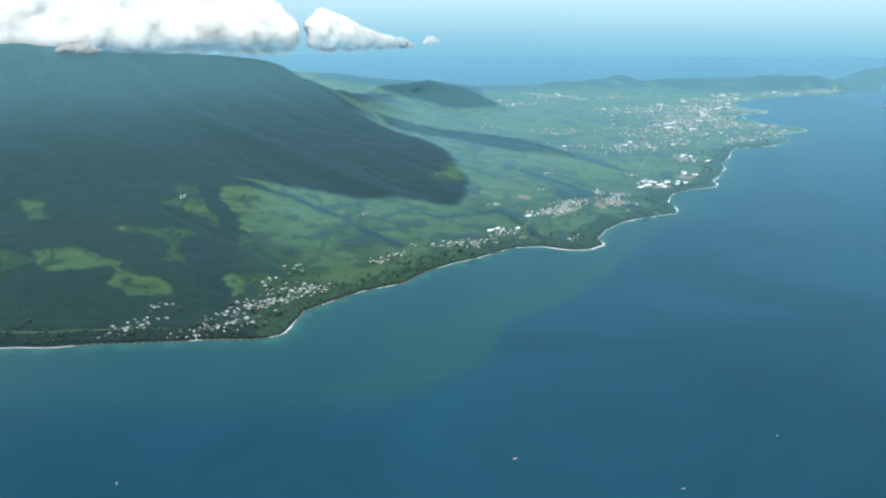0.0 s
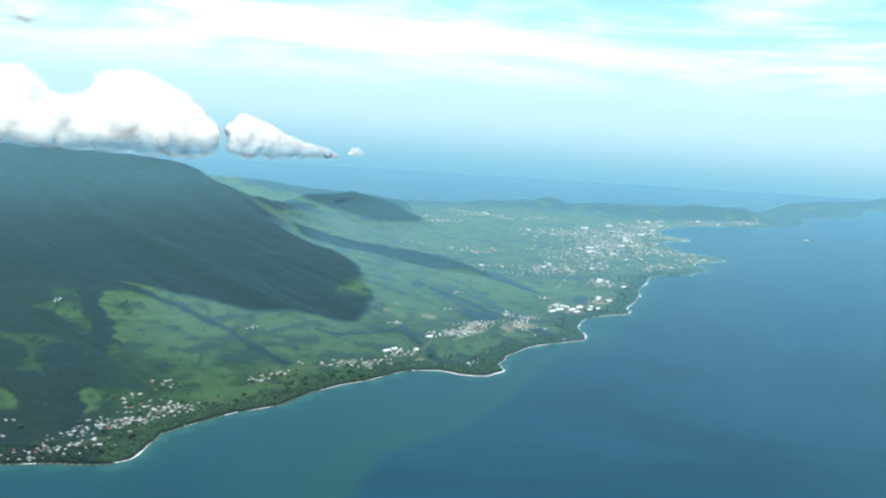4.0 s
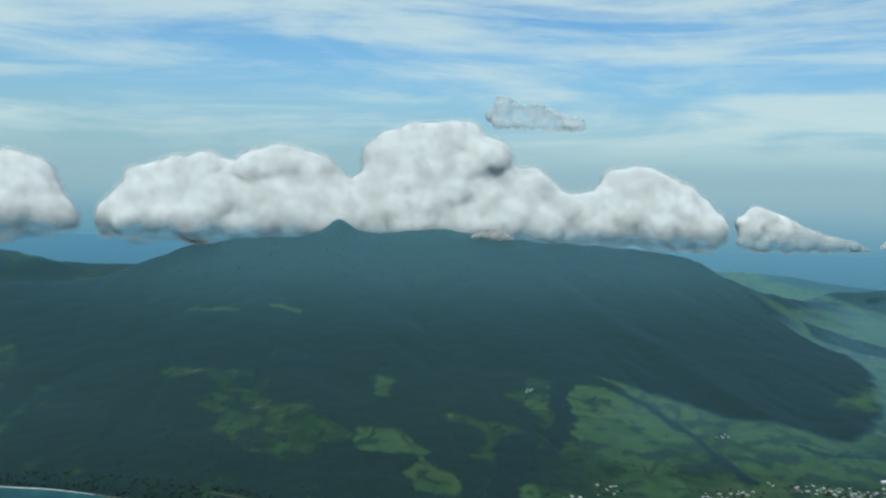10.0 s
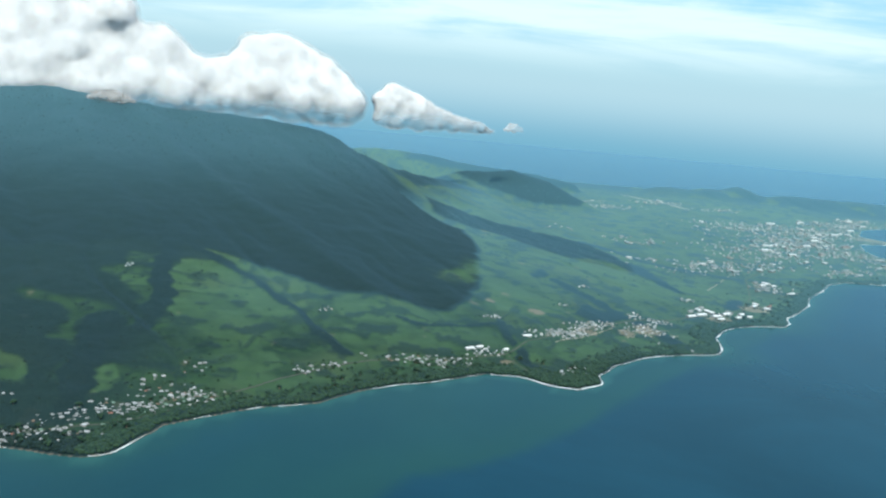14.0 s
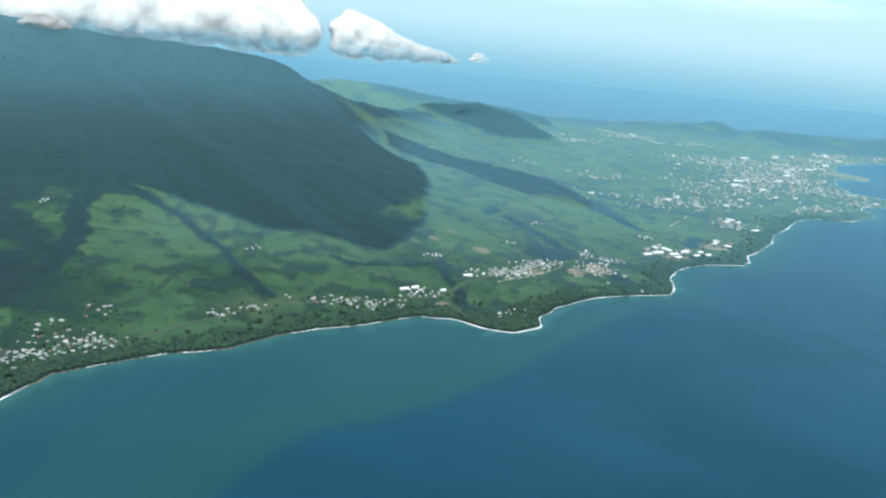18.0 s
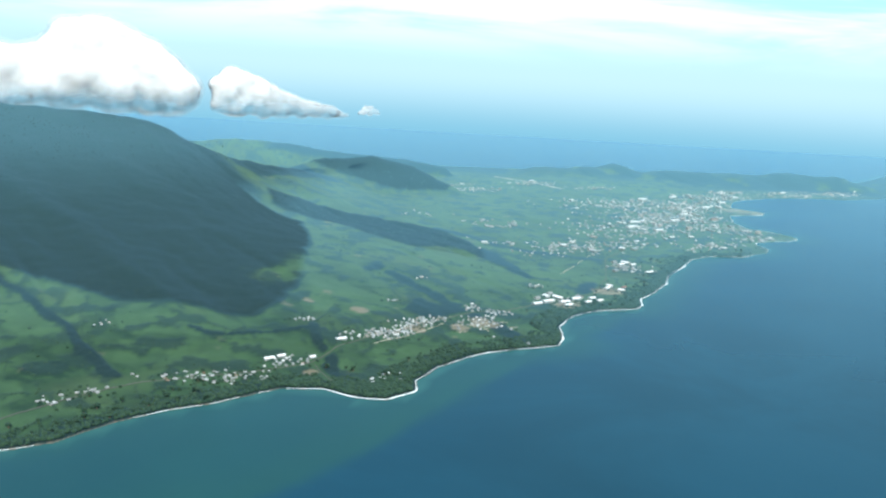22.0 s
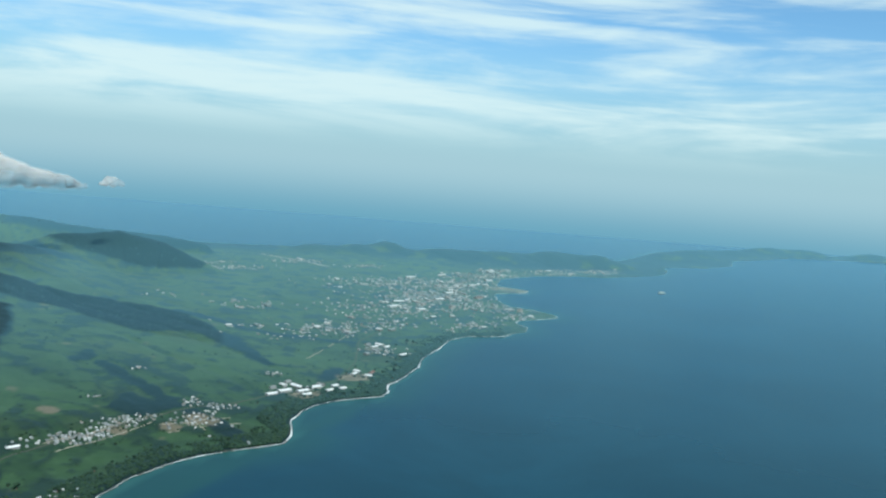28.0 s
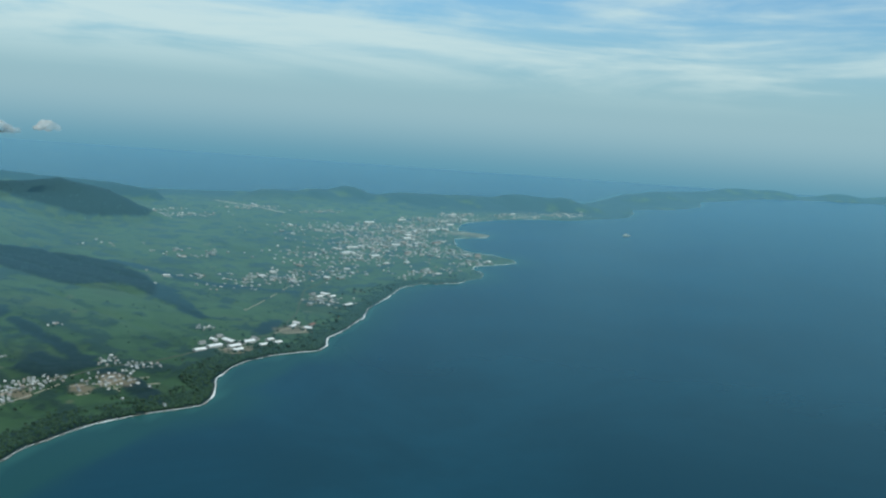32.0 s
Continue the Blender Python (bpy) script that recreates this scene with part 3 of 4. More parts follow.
def cloud_material():
    """Dense vapour: light goes in, scatters and comes out softly; towards the base it thins out in shreds."""
    m, tree, shade = material("cloud_vapour", 1.0, 0.0)
    put(tree, shade.inputs["Base Color"], blend(tree, span(tree, grain(tree, position(tree), 0.014, 3), 0.32, 0.68), (0.70, 0.705, 0.71), (0.65, 0.66, 0.67)))
    shade.inputs["Subsurface Weight"].default_value = 1.0
    shade.inputs["Subsurface Radius"].default_value = (1.0, 1.0, 1.0)
    shade.inputs["Subsurface Scale"].default_value = 22.0
    put(tree, shade.inputs["Normal"], billowed(tree))
    high = tree.nodes.new("ShaderNodeSeparateXYZ")
    put(tree, high.inputs[0], position(tree))
    shred = calc(tree, "MULTIPLY_ADD", grain(tree, position(tree), 0.022, 4, 0.5), 46.0, high.outputs[2])
    put(tree, shade.inputs["Alpha"], span(tree, shred, 192.0, 240.0, 0.0, 1.0))
    return m


def veil_material(name, least, most, scale=0.03):
    """Thin vapour round a cloud."""
    m, tree, shade = material(name, 1.0, 0.0)
    tree.nodes.remove(shade)
    near_side, far_side, clear = tree.nodes.new("ShaderNodeBsdfDiffuse"), tree.nodes.new("ShaderNodeBsdfTranslucent"), tree.nodes.new("ShaderNodeBsdfTransparent")
    near_side.inputs[0].default_value = far_side.inputs[0].default_value = (0.80, 0.80, 0.80, 1)
    put(tree, near_side.inputs["Normal"], billowed(tree))
    vapour, out = tree.nodes.new("ShaderNodeMixShader"), tree.nodes.new("ShaderNodeMixShader")
    vapour.inputs[0].default_value = 0.35
    tree.links.new(near_side.outputs[0], vapour.inputs[1])
    tree.links.new(far_side.outputs[0], vapour.inputs[2])
    put(tree, out.inputs[0], span(tree, grain(tree, position(tree), scale, 4, 0.5), 0.40, 0.64, least, most))
    tree.links.new(clear.outputs[0], out.inputs[1])
    tree.links.new(vapour.outputs[0], out.inputs[2])
    tree.links.new(out.outputs[0], tree.nodes["Material Output"].inputs[0])
    return m


LAND, SEA, CLOUD, VEIL, WISP = land_material(), sea_material(), cloud_material(), veil_material("thin_vapour", 0.05, 0.17), veil_material("wispy_vapour", 0.12, 0.5, 0.012)
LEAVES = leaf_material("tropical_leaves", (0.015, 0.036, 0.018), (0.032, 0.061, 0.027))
# Darkened forest green: the clouds' shade on the mountain is put into it.
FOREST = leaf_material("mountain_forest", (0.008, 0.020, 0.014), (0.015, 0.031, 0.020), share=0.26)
BARK = plain("bark", (0.14, 0.10, 0.07), 0.9)
FOAM = plain("foam", (0.86, 0.88, 0.88), 0.8, 0.25, 0.3)
ASPHALT = plain("worn_asphalt", (0.09, 0.092, 0.085), 0.9, 0.3, 0.4)
LANE = plain("pale_dirt", (0.36, 0.33, 0.27), 0.95, 0.3, 0.5)
CONCRETE = plain("concrete", (0.42, 0.40, 0.37), 0.85, 0.3, 0.6)
GLASS = plain("window_glass", (0.03, 0.04, 0.05), 0.15, 0.1, 1.0, 0.6)
WALL_PAINTS = [plain("wall_white", (0.42, 0.41, 0.40), 0.7, 0.2, 0.8, 0.3, 0.6), plain("wall_cream", (0.46, 0.41, 0.32), 0.7, 0.2, 0.8),
               plain("wall_blue", (0.30, 0.36, 0.40), 0.7, 0.2, 0.8), plain("wall_pink", (0.42, 0.31, 0.27), 0.7, 0.2, 0.8)]
SHED_ROOF = plain("shed_roof", (0.78, 0.78, 0.78), 0.5, 0.12, 0.6, 0.4)
ROOF_PAINTS = [plain("roof_white", (0.50, 0.50, 0.51), 0.5, 0.18, 0.9, 0.4, 0.75), plain("roof_grey", (0.30, 0.31, 0.31), 0.5, 0.25, 0.9, 0.4, 0.6),
               plain("roof_red", (0.24, 0.11, 0.085), 0.6, 0.25, 0.9), plain("roof_rust", (0.22, 0.15, 0.11), 0.7, 0.3, 0.9), plain("roof_green", (0.17, 0.26, 0.20), 0.6, 0.25, 0.9)]
TOWN_WALLS = island_paint("town_walls", [(0.38, 0.38, 0.37), (0.26, 0.26, 0.25), (0.20, 0.21, 0.21), (0.30, 0.30, 0.30), (0.17, 0.18, 0.17)])
TOWN_ROOFS = island_paint("town_roofs", [(0.62, 0.62, 0.62), (0.34, 0.36, 0.37), (0.18, 0.20, 0.20), (0.55, 0.55, 0.54), (0.25, 0.27, 0.28), (0.40, 0.42, 0.44), (0.30, 0.24, 0.21), (0.24, 0.27, 0.28)])


# ---- ground, sea and shore ----
def mesh_from(name, points, faces, mats=(), shade_smooth=False, face_mats=None):
    """A mesh from arrays: points (n, 3), faces (m, 3 or 4)."""
    points, faces = np.asarray(points, np.float32), np.asarray(faces, np.int32)
    me = bpy.data.meshes.new(name)
    me.vertices.add(len(points))
    me.vertices.foreach_set("co", points.ravel())
    me.loops.add(faces.size)
    me.loops.foreach_set("vertex_index", faces.ravel())
    me.polygons.add(len(faces))
    me.polygons.foreach_set("loop_start", np.arange(0, faces.size, faces.shape[1], dtype=np.int32))
    if face_mats is not None:
        me.polygons.foreach_set("material_index", np.asarray(face_mats, np.int32))
    me.polygons.foreach_set("use_smooth", np.full(len(faces), shade_smooth))
    for m in mats:
        me.materials.append(m)
    me.update(calc_edges=True)
    return me


def paint(me, name, channels):
    """Stores up to four arrays as a colour attribute of the points."""
    data = np.ones((len(me.vertices), 4), np.float32)
    for n, channel in enumerate(channels):
        data[:, n] = channel
    me.attributes.new(name, "FLOAT_COLOR", "POINT").data.foreach_set("color", data.ravel())


CENTRE = (60.0, 110.0)


def fan(angle_from, angle_to, columns, near, far, rows):
    """A net of points about the flight path, finer near and coarser far."""
    angles = np.radians(np.linspace(angle_from, angle_to, columns))
    radii = near * (far / near) ** np.linspace(0, 1, rows)
    r, a = np.meshgrid(radii, angles, indexing="ij")
    x, y = CENTRE[0] + r * np.sin(a), CENTRE[1] + r * np.cos(a)
    n = np.arange(rows * columns).reshape(rows, columns)
    quads = np.stack([n[:-1, :-1], n[:-1, 1:], n[1:, 1:], n[1:, :-1]], -1).reshape(-1, 4)
    return x.ravel(), y.ravel(), quads


def make_land():
    x, y, quads = fan(-84, 40, LAND_COLUMNS, 360, 5700, LAND_ROWS)
    d = inland(x, y)
    z = height(x, y, d)
    wood, bright, soil, haze = cover(x, y, d, z)
    z = z + wood * (0.8 + 1.2 * (fbm(x / 3.1, y / 3.1, 2) - 0.3) * smooth(haze, 0.2, 0.8)) * smooth(d, 5, 12)
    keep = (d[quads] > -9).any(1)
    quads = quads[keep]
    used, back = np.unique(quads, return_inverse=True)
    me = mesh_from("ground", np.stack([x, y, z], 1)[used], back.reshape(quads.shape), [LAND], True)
    paint(me, "cover", (wood[used], bright[used], soil[used], haze[used]))
    tagged(new("ground", me), "green volcanic island with forest and pasture sloping to the sea", "ground", kind="structure")


# The outer edge of the cloudy inshore water.
SILT_EDGE = [(-1700, -260), (-800, 330), (-400, 452), (-242, 462), (-116, 472), (-58, 546), (-43, 590), (-30, 640), (16, 690), (47, 744), (87, 827), (125, 928), (203, 1076), (262, 1190), (313, 1333), (390, 1530), (470, 1640)]


def make_sea():
    x, y, quads = fan(-180, 180, 721, 0.02, 5700, 480)
    d = inland(x, y)
    line = np.array(SILT_EDGE, float)
    dist, _ = along(SILT_EDGE, x, y)
    inner = np.concatenate([line, line[::-1] + (-1500, 1500)])
    inside = np.zeros(x.shape, bool)
    for (ax, ay), (bx, by) in zip(inner, np.roll(inner, -1, 0)):
        if ay != by:
            inside ^= ((ay > y) != (by > y)) & (x < (bx - ax) * (y - ay) / (by - ay) + ax)
    signed = np.where(inside, dist, -dist) + 16 * (fbm(x / 60, y / 60, 4) - 0.5)
    loose = smooth(-x, 60, 200)
    silt = smooth(signed, -6 - 34 * loose, 9 + 46 * loose) * (1 - 0.3 * loose) * (0.72 + 0.28 * smooth(signed, 60, 8)) * (0.75 + 0.5 * fbm(x / 40, y / 90, 3))
    silt = np.maximum(silt, 0.85 * smooth(-d + 24 * (fbm(x / 30, y / 30, 3) - 0.5), 62, 4))
    shallow = smooth(-d + 7 * (fbm(x / 14, y / 14, 3) - 0.5), 9, 1)
    me = mesh_from("water", np.stack([x, y, np.zeros_like(x)], 1), quads, [SEA], True)
    paint(me, "silt", (np.clip(silt, 0, 1), shallow))
    tagged(new("water", me), "calm blue sea with turquoise cloudy water inshore", "sea", kind="structure")


def make_surf():
    """Broken white water in a ribbon along the leeward shore, one mesh with gaps and changing width."""
    line = COAST[: 4 * (len(SHORE) + len(SHORE_2) - 1)]
    points = [line[0]]
    for a, b in zip(line[:-1], line[1:]):
        steps = max(1, int(np.hypot(*(b - a)) / 2.2))
        points += [a + (b - a) * n / steps for n in range(1, steps + 1)]
    points = np.array(points)
    for _ in range(3):
        points[1:-1] = (points[:-2] + 2 * points[1:-1] + points[2:]) / 4
    way = np.gradient(points, axis=0)
    side = np.stack([way[:, 1], -way[:, 0]], 1) / np.hypot(*way.T)[:, None]
    rng = np.random.RandomState(5)
    s = np.arange(len(points))
    open_coast = smooth(points[:, 1], 700, 1000)
    strong = fbm(s / 13.0, s * 0 + 2, 3)
    far_off = smooth(points[:, 1], 1800, 2400)
    capes = sum(np.exp(-((points[:, 0] - cx) ** 2 + (points[:, 1] - cy) ** 2) / 22 ** 2) for cx, cy in ((76, 896), (192, 1086), (284, 1266), (-206, 612)))
    strong = np.maximum(strong, 0.3 + 0.42 * capes)
    outer = (0.10 + (1.1 + 0.6 * capes) * smooth(strong, 0.42, 0.85) ** 1.5) * (0.6 + 0.4 * open_coast) * (1 - 0.5 * far_off) * (0.8 + 0.5 * rng.rand(len(s)))
    inner = 0.2 + 0.2 * rng.rand(len(s))
    points = points - side * 0.8
    lip = points + side * outer[:, None]
    foot = points - side * inner[:, None]
    mid = points + side * (outer * 0.35)[:, None]
    top = 0.10 + 0.16 * rng.rand(len(s))
    verts = np.concatenate([np.c_[foot, 0.16 + 0 * s], np.c_[mid, top + 0.12], np.c_[lip, 0.03 + 0 * s]])
    n = len(s)
    faces = []
    for i in range(n - 1):
        if strong[i] > 0.34 + 0.10 * (1 - open_coast[i]) + 0.22 * far_off[i]:
            faces += [(i, i + 1, n + i + 1, n + i)[::-1], (n + i, n + i + 1, 2 * n + i + 1, 2 * n + i)[::-1]]
    tagged(new("surf", mesh_from("surf", verts, faces, [FOAM], True)), "white breaking surf along the dark shore", "surf", kind="stuff")


make_land()
make_sea()
make_surf()


# ---- clouds ----
def ball(level):
    bm = bmesh.new()
    bmesh.ops.create_icosphere(bm, subdivisions=level, radius=1)
    v = np.array([p.co for p in bm.verts])
    f = np.array([[p.index for p in face.verts] for face in bm.faces])
    bm.free()
    return v, f


BALL_0, BALL_2 = ball(1), ball(2)


def lumps(size, depth, name):
    texture = bpy.data.textures.new(name, "CLOUDS")
    texture.noise_scale, texture.noise_depth, texture.noise_basis = size, depth, "ORIGINAL_PERLIN"
    return texture


BILLOW, CURL = lumps(26, 2, "billow"), lumps(9, 3, "curl")


def make_cloud(label, line, deep, base, seed, size=(22, 46), voxel=3.4, step=17.0, rough=1.0, thin=False):
    """A heap cloud along the ridge: line holds the way along the shore (a), the way inland (b) and the top's height."""
    rng = np.random.RandomState(seed)
    line = np.array(line, float)
    v, f = BALL_2
    verts, faces = [], []
    for a in np.arange(line[0, 0] + step * 0.4, line[-1, 0], step):
        b, top = np.interp(a, line[:, 0], line[:, 1]), np.interp(a, line[:, 0], line[:, 2])
        level = base + rng.rand() * 8
        while True:
            r = min(size[0] + (size[1] - size[0]) * rng.rand(), max(0.5 * (top - base), 4))
            z = min(level + r * 0.6, top - r * 0.95)
            h = (z - base) / max(top - base, 1)
            aa, bb = a + rng.randn() * step * 0.3, b + rng.randn() * 0.25 * deep + deep * (1.5 * h - 0.6)
            verts.append(v * (r, r, r * 0.92) + ((aa - bb) * 0.7071, (aa + bb) * 0.7071, z))
            faces.append(f + (len(verts) - 1) * len(v))
            level = z + r * 0.35
            if z >= top - r * 1.0:
                break
    thing = new("cloud")
    heap = mesh_from("body", np.concatenate(verts), np.concatenate(faces), [CLOUD], True)
    for name, swell, mat in (("body", 0.0, WISP if thin else CLOUD), ("veil", 0.05 * size[1], VEIL), ("veil", 0.10 * size[1], VEIL), ("veil", 0.16 * size[1], VEIL))[: 2 if thin else 4]:
        me = heap if not swell else heap.copy()
        me.materials[0] = mat
        ob = new(name, me)
        ob.parent = thing
        join = ob.modifiers.new("join", "REMESH")
        join.mode, join.voxel_size, join.use_smooth_shade = "VOXEL", voxel, True
        ease = ob.modifiers.new("ease", "SMOOTH")
        ease.factor, ease.iterations = 0.5, 40
        for texture, amount in ((BILLOW, size[1] * 0.28 * rough), (CURL, size[1] * 0.06 * rough)):
            push = ob.modifiers.new("push", "DISPLACE")
            push.strength, push.texture, push.mid_level, push.texture_coords = amount, texture, 0.45, "GLOBAL"
        last = ob.modifiers.new("settle", "SMOOTH")
        last.factor, last.iterations = 0.5, 8
        if swell:
            out = ob.modifiers.new("swell", "DISPLACE")
            out.strength, out.mid_level = swell, 0.0
    return tagged(thing, label, "cloud", "clouds over the ridge")


def at_ridge(tops, b=1540):
    return [(a, b, top) for a, top in tops]


make_cloud("white cumulus over the western saddle", at_ridge([(-470, 260), (-400, 300), (-330, 285), (-252, 300), (-228, 290), (-204, 260), (-176, 227), (-150, 195)]), 50, 172, 6)
BANK = [(-92, 215), (-62, 252), (-30, 285), (0, 296), (25, 282), (54, 308), (80, 286), (131, 312), (175, 321), (222, 306), (250, 280), (284, 262), (322, 285), (337, 338), (352, 352), (389, 369), (437, 368), (470, 377), (500, 362),
        (534, 312), (562, 294), (600, 298), (630, 258), (690, 252), (725, 266), (780, 304), (805, 312), (850, 294), (885, 280), (915, 262), (938, 225)]
make_cloud("long bank of white cumulus resting on the mountain ridge", at_ridge(BANK), 44, 168, 2, (20, 42), 3.2)
make_cloud("small sloping white cloud beside the ridge", at_ridge([(1000, 222), (1024, 243), (1060, 236), (1104, 215), (1159, 193), (1193, 188), (1240, 178), (1270, 168)]), 16, 160, 4, (9, 18), 1.8, 10.0)
make_cloud("tiny scrap of white cloud above the far hills", at_ridge([(1295, 172), (1305, 186), (1325, 184), (1345, 172)]), 8, 166, 5, (5, 8), 1.2, 6.0, 1.0, True)
make_cloud("thin high scrap of cloud far behind the cumulus", at_ridge([(1130, 600), (1175, 668), (1240, 630), (1330, 640), (1420, 600), (1500, 590)], 3600), 40, 530, 7, (18, 34), 4.0, 18.0, 1.3, True)
make_cloud("small flat white cloud clinging to the slope", at_ridge([(462, 180), (480, 192), (500, 194), (520, 186), (530, 180)], 1452), 9, 174, 8, (6, 10), 1.2, 5.0, 0.6, True)


# ---- things on the land ----
def part(name, bm, mat, parent, label=""):
    me = bpy.data.meshes.new(name)
    bm.to_mesh(me)
    bm.free()
    me.materials.append(mat)
    ob = new(name, me)
    ob.parent = parent
    return tagged(ob, label)


def box(bm, size, at, turn=0.0):
    made = bmesh.ops.create_cube(bm, size=1)["verts"]
    bmesh.ops.scale(bm, vec=size, verts=made)
    bmesh.ops.rotate(bm, cent=(0, 0, 0), matrix=Matrix.Rotation(turn, 3, "Z"), verts=made)
    bmesh.ops.translate(bm, vec=at, verts=made)
    return made


def prism(bm, half_long, half_wide, low, high, hip=0.0):
    """A gable or hipped block along x, from the eaves at low to the ridge at high."""
    a = [bm.verts.new((sx * half_long, sy * half_wide, low)) for sx, sy in ((-1, -1), (1, -1), (1, 1), (-1, 1))]
    r = [bm.verts.new((s * (half_long - hip), 0, high)) for s in (-1, 1)]
    for face in ((a[3], a[2], a[1], a[0]), (a[0], a[1], r[1], r[0]), (a[2], a[3], r[0], r[1]), (a[1], a[2], r[1]), (a[3], a[0], r[0])):
        bm.faces.new(face)


def roof_slab(bm, half_long, half_wide, low, high, hip, thick=0.14):
    """Roof planes with a thickness, over the walls."""
    for lift in (0.0, thick):
        prism(bm, half_long, half_wide, low + lift, high + lift, hip)
    bm.faces.ensure_lookup_table()


def house(long, wide, tall, pitch, hip, wall_paint, roof_paint, porch):
    thing = new("house")
    bm = bmesh.new()
    box(bm, (long, wide, tall + 1.0), (0, 0, tall / 2 - 0.5))
    if not hip:
        prism(bm, long / 2, wide / 2, tall, tall + pitch * 0.9)
    part("wall", bm, wall_paint, thing)
    bm = bmesh.new()
    roof_slab(bm, long / 2 + 0.25, wide / 2 + 0.25, tall - 0.05, tall + pitch, hip)
    part("roof", bm, roof_paint, thing)
    for x in (-0.28, 0.28):
        bm = bmesh.new()
        box(bm, (0.5, 0.06, 0.5), (x * long, -wide / 2 - 0.02, tall * 0.55))
        part("window", bm, GLASS, thing)
    bm = bmesh.new()
    box(bm, (0.4, 0.06, 0.8), (0, -wide / 2 - 0.02, 0.4))
    part("door", bm, BARK, thing)
    if porch:
        bm = bmesh.new()
        box(bm, (long * 0.7, 1.0, 0.1), (0, -wide / 2 - 0.5, tall * 0.9))
        part("porch_roof", bm, roof_paint, thing)
        for x in (-0.32, 0.32):
            bm = bmesh.new()
            box(bm, (0.1, 0.1, tall * 0.9 + 0.6), (x * long, -wide / 2 - 0.92, tall * 0.45 - 0.3))
            part("post", bm, wall_paint, thing)
    return thing


HOUSE_KINDS = [
    ("white-walled house with a pale gabled metal roof", (4.2, 2.8, 1.25, 0.75, 0.0, WALL_PAINTS[0], ROOF_PAINTS[0], False), 3),
    ("long white house with a white hipped roof", (5.4, 3.0, 1.25, 0.8, 1.4, WALL_PAINTS[0], ROOF_PAINTS[0], True), 3),
    ("cream house with a weathered grey gabled roof", (3.6, 2.7, 1.2, 0.8, 0.0, WALL_PAINTS[1], ROOF_PAINTS[1], False), 5),
    ("cream house with a faded red hipped roof", (4.0, 3.0, 1.25, 0.9, 1.3, WALL_PAINTS[1], ROOF_PAINTS[2], True), 0.4),
    ("small blue-grey house with a rusty gabled roof", (3.2, 2.4, 1.15, 0.7, 0.0, WALL_PAINTS[2], ROOF_PAINTS[3], False), 1),
    ("two-storey white house with a pale hipped roof", (4.4, 3.4, 2.2, 0.9, 1.4, WALL_PAINTS[0], ROOF_PAINTS[0], True), 2),
    ("pink-walled house with a pale grey gabled roof", (3.6, 2.6, 1.2, 0.75, 0.0, WALL_PAINTS[3], ROOF_PAINTS[1], False), 3),
    ("white house with a dull green hipped roof", (4.0, 2.8, 1.25, 0.8, 1.2, WALL_PAINTS[0], ROOF_PAINTS[4], False), 1)]
# Villages: x, y, spread along the shore, spread inland, how many, name.
VILLAGES = [(-331, 604, 24, 8, 20, "shore village"), (-262, 612, 28, 14, 44, "shore village"), (-320, 641, 14, 5, 5, "shore village"), (-258, 640, 12, 6, 8, "shore village"),
            (-238, 668, 20, 9, 36, "hillside village"), (-210, 706, 20, 10, 34, "hillside village"), (-238, 712, 16, 8, 8, "hillside village"), (-228, 758, 12, 8, 5, "hill houses"),
            (-152, 797, 9, 6, 7, "roadside houses"), (-138, 822, 7, 4, 5, "roadside houses"), (-84, 880, 18, 7, 18, "roadside village"), (-56, 886, 18, 8, 20, "roadside village"), (-30, 928, 16, 7, 14, "roadside village")]
INLAND_VILLAGES = [(33, 1032, 26, 8, 50, "village on the rise"), (58, 1078, 20, 8, 34, "village on the rise"), (110, 1098, 22, 16, 30, "village behind the cape"), (104, 1152, 14, 8, 14, "village behind the cape"),
                   (128, 1150, 13, 9, 16, "village behind the cape"), (50, 922, 14, 10, 8, "cape houses"), (160, 1052, 4, 3, 2, "cape houses"), (-187, 938, 6, 4, 4, "hill houses"), (-383, 928, 5, 3, 3, "hill houses"),
                   (-38, 1027, 7, 3, 6, "hill houses"), (26, 1126, 5, 2, 3, "hill houses"), (40, 1232, 10, 5, 4, "hill houses"), (168, 1294, 10, 6, 8, "houses above the works")]
SINGLES = [(-126, 860), (-122, 858)]


def scatter(rng, x, y, far, deep, count, gap, taken, low=5.0):
    """Places round a point, drawn out along the shore, apart from one another and off the beach."""
    found, tries = [], 0
    while len(found) < count and tries < count * 40:
        tries += 1
        u, v = rng.randn(2) * 0.62
        px, py = x + 0.7071 * (u * far - v * deep), y + 0.7071 * (u * far + v * deep)
        if all((px - qx) ** 2 + (py - qy) ** 2 > gap * gap for qx, qy in taken):
            found.append((px, py))
            taken.append((px, py))
    keep = inland(np.array([p[0] for p in found]), np.array([p[1] for p in found])) > low
    return [p for p, good in zip(found, keep) if good]


def rest(px, py, half):
    """The lowest ground under a footprint."""
    x = px + half * np.array([-1, 1, 1, -1, 0.0])
    y = py + half * np.array([-1, -1, 1, 1, 0.0])
    z = height(x, y)
    return float(z.min() * 0.5 + z.max() * 0.5)


TAKEN, OUTLYING = [], []


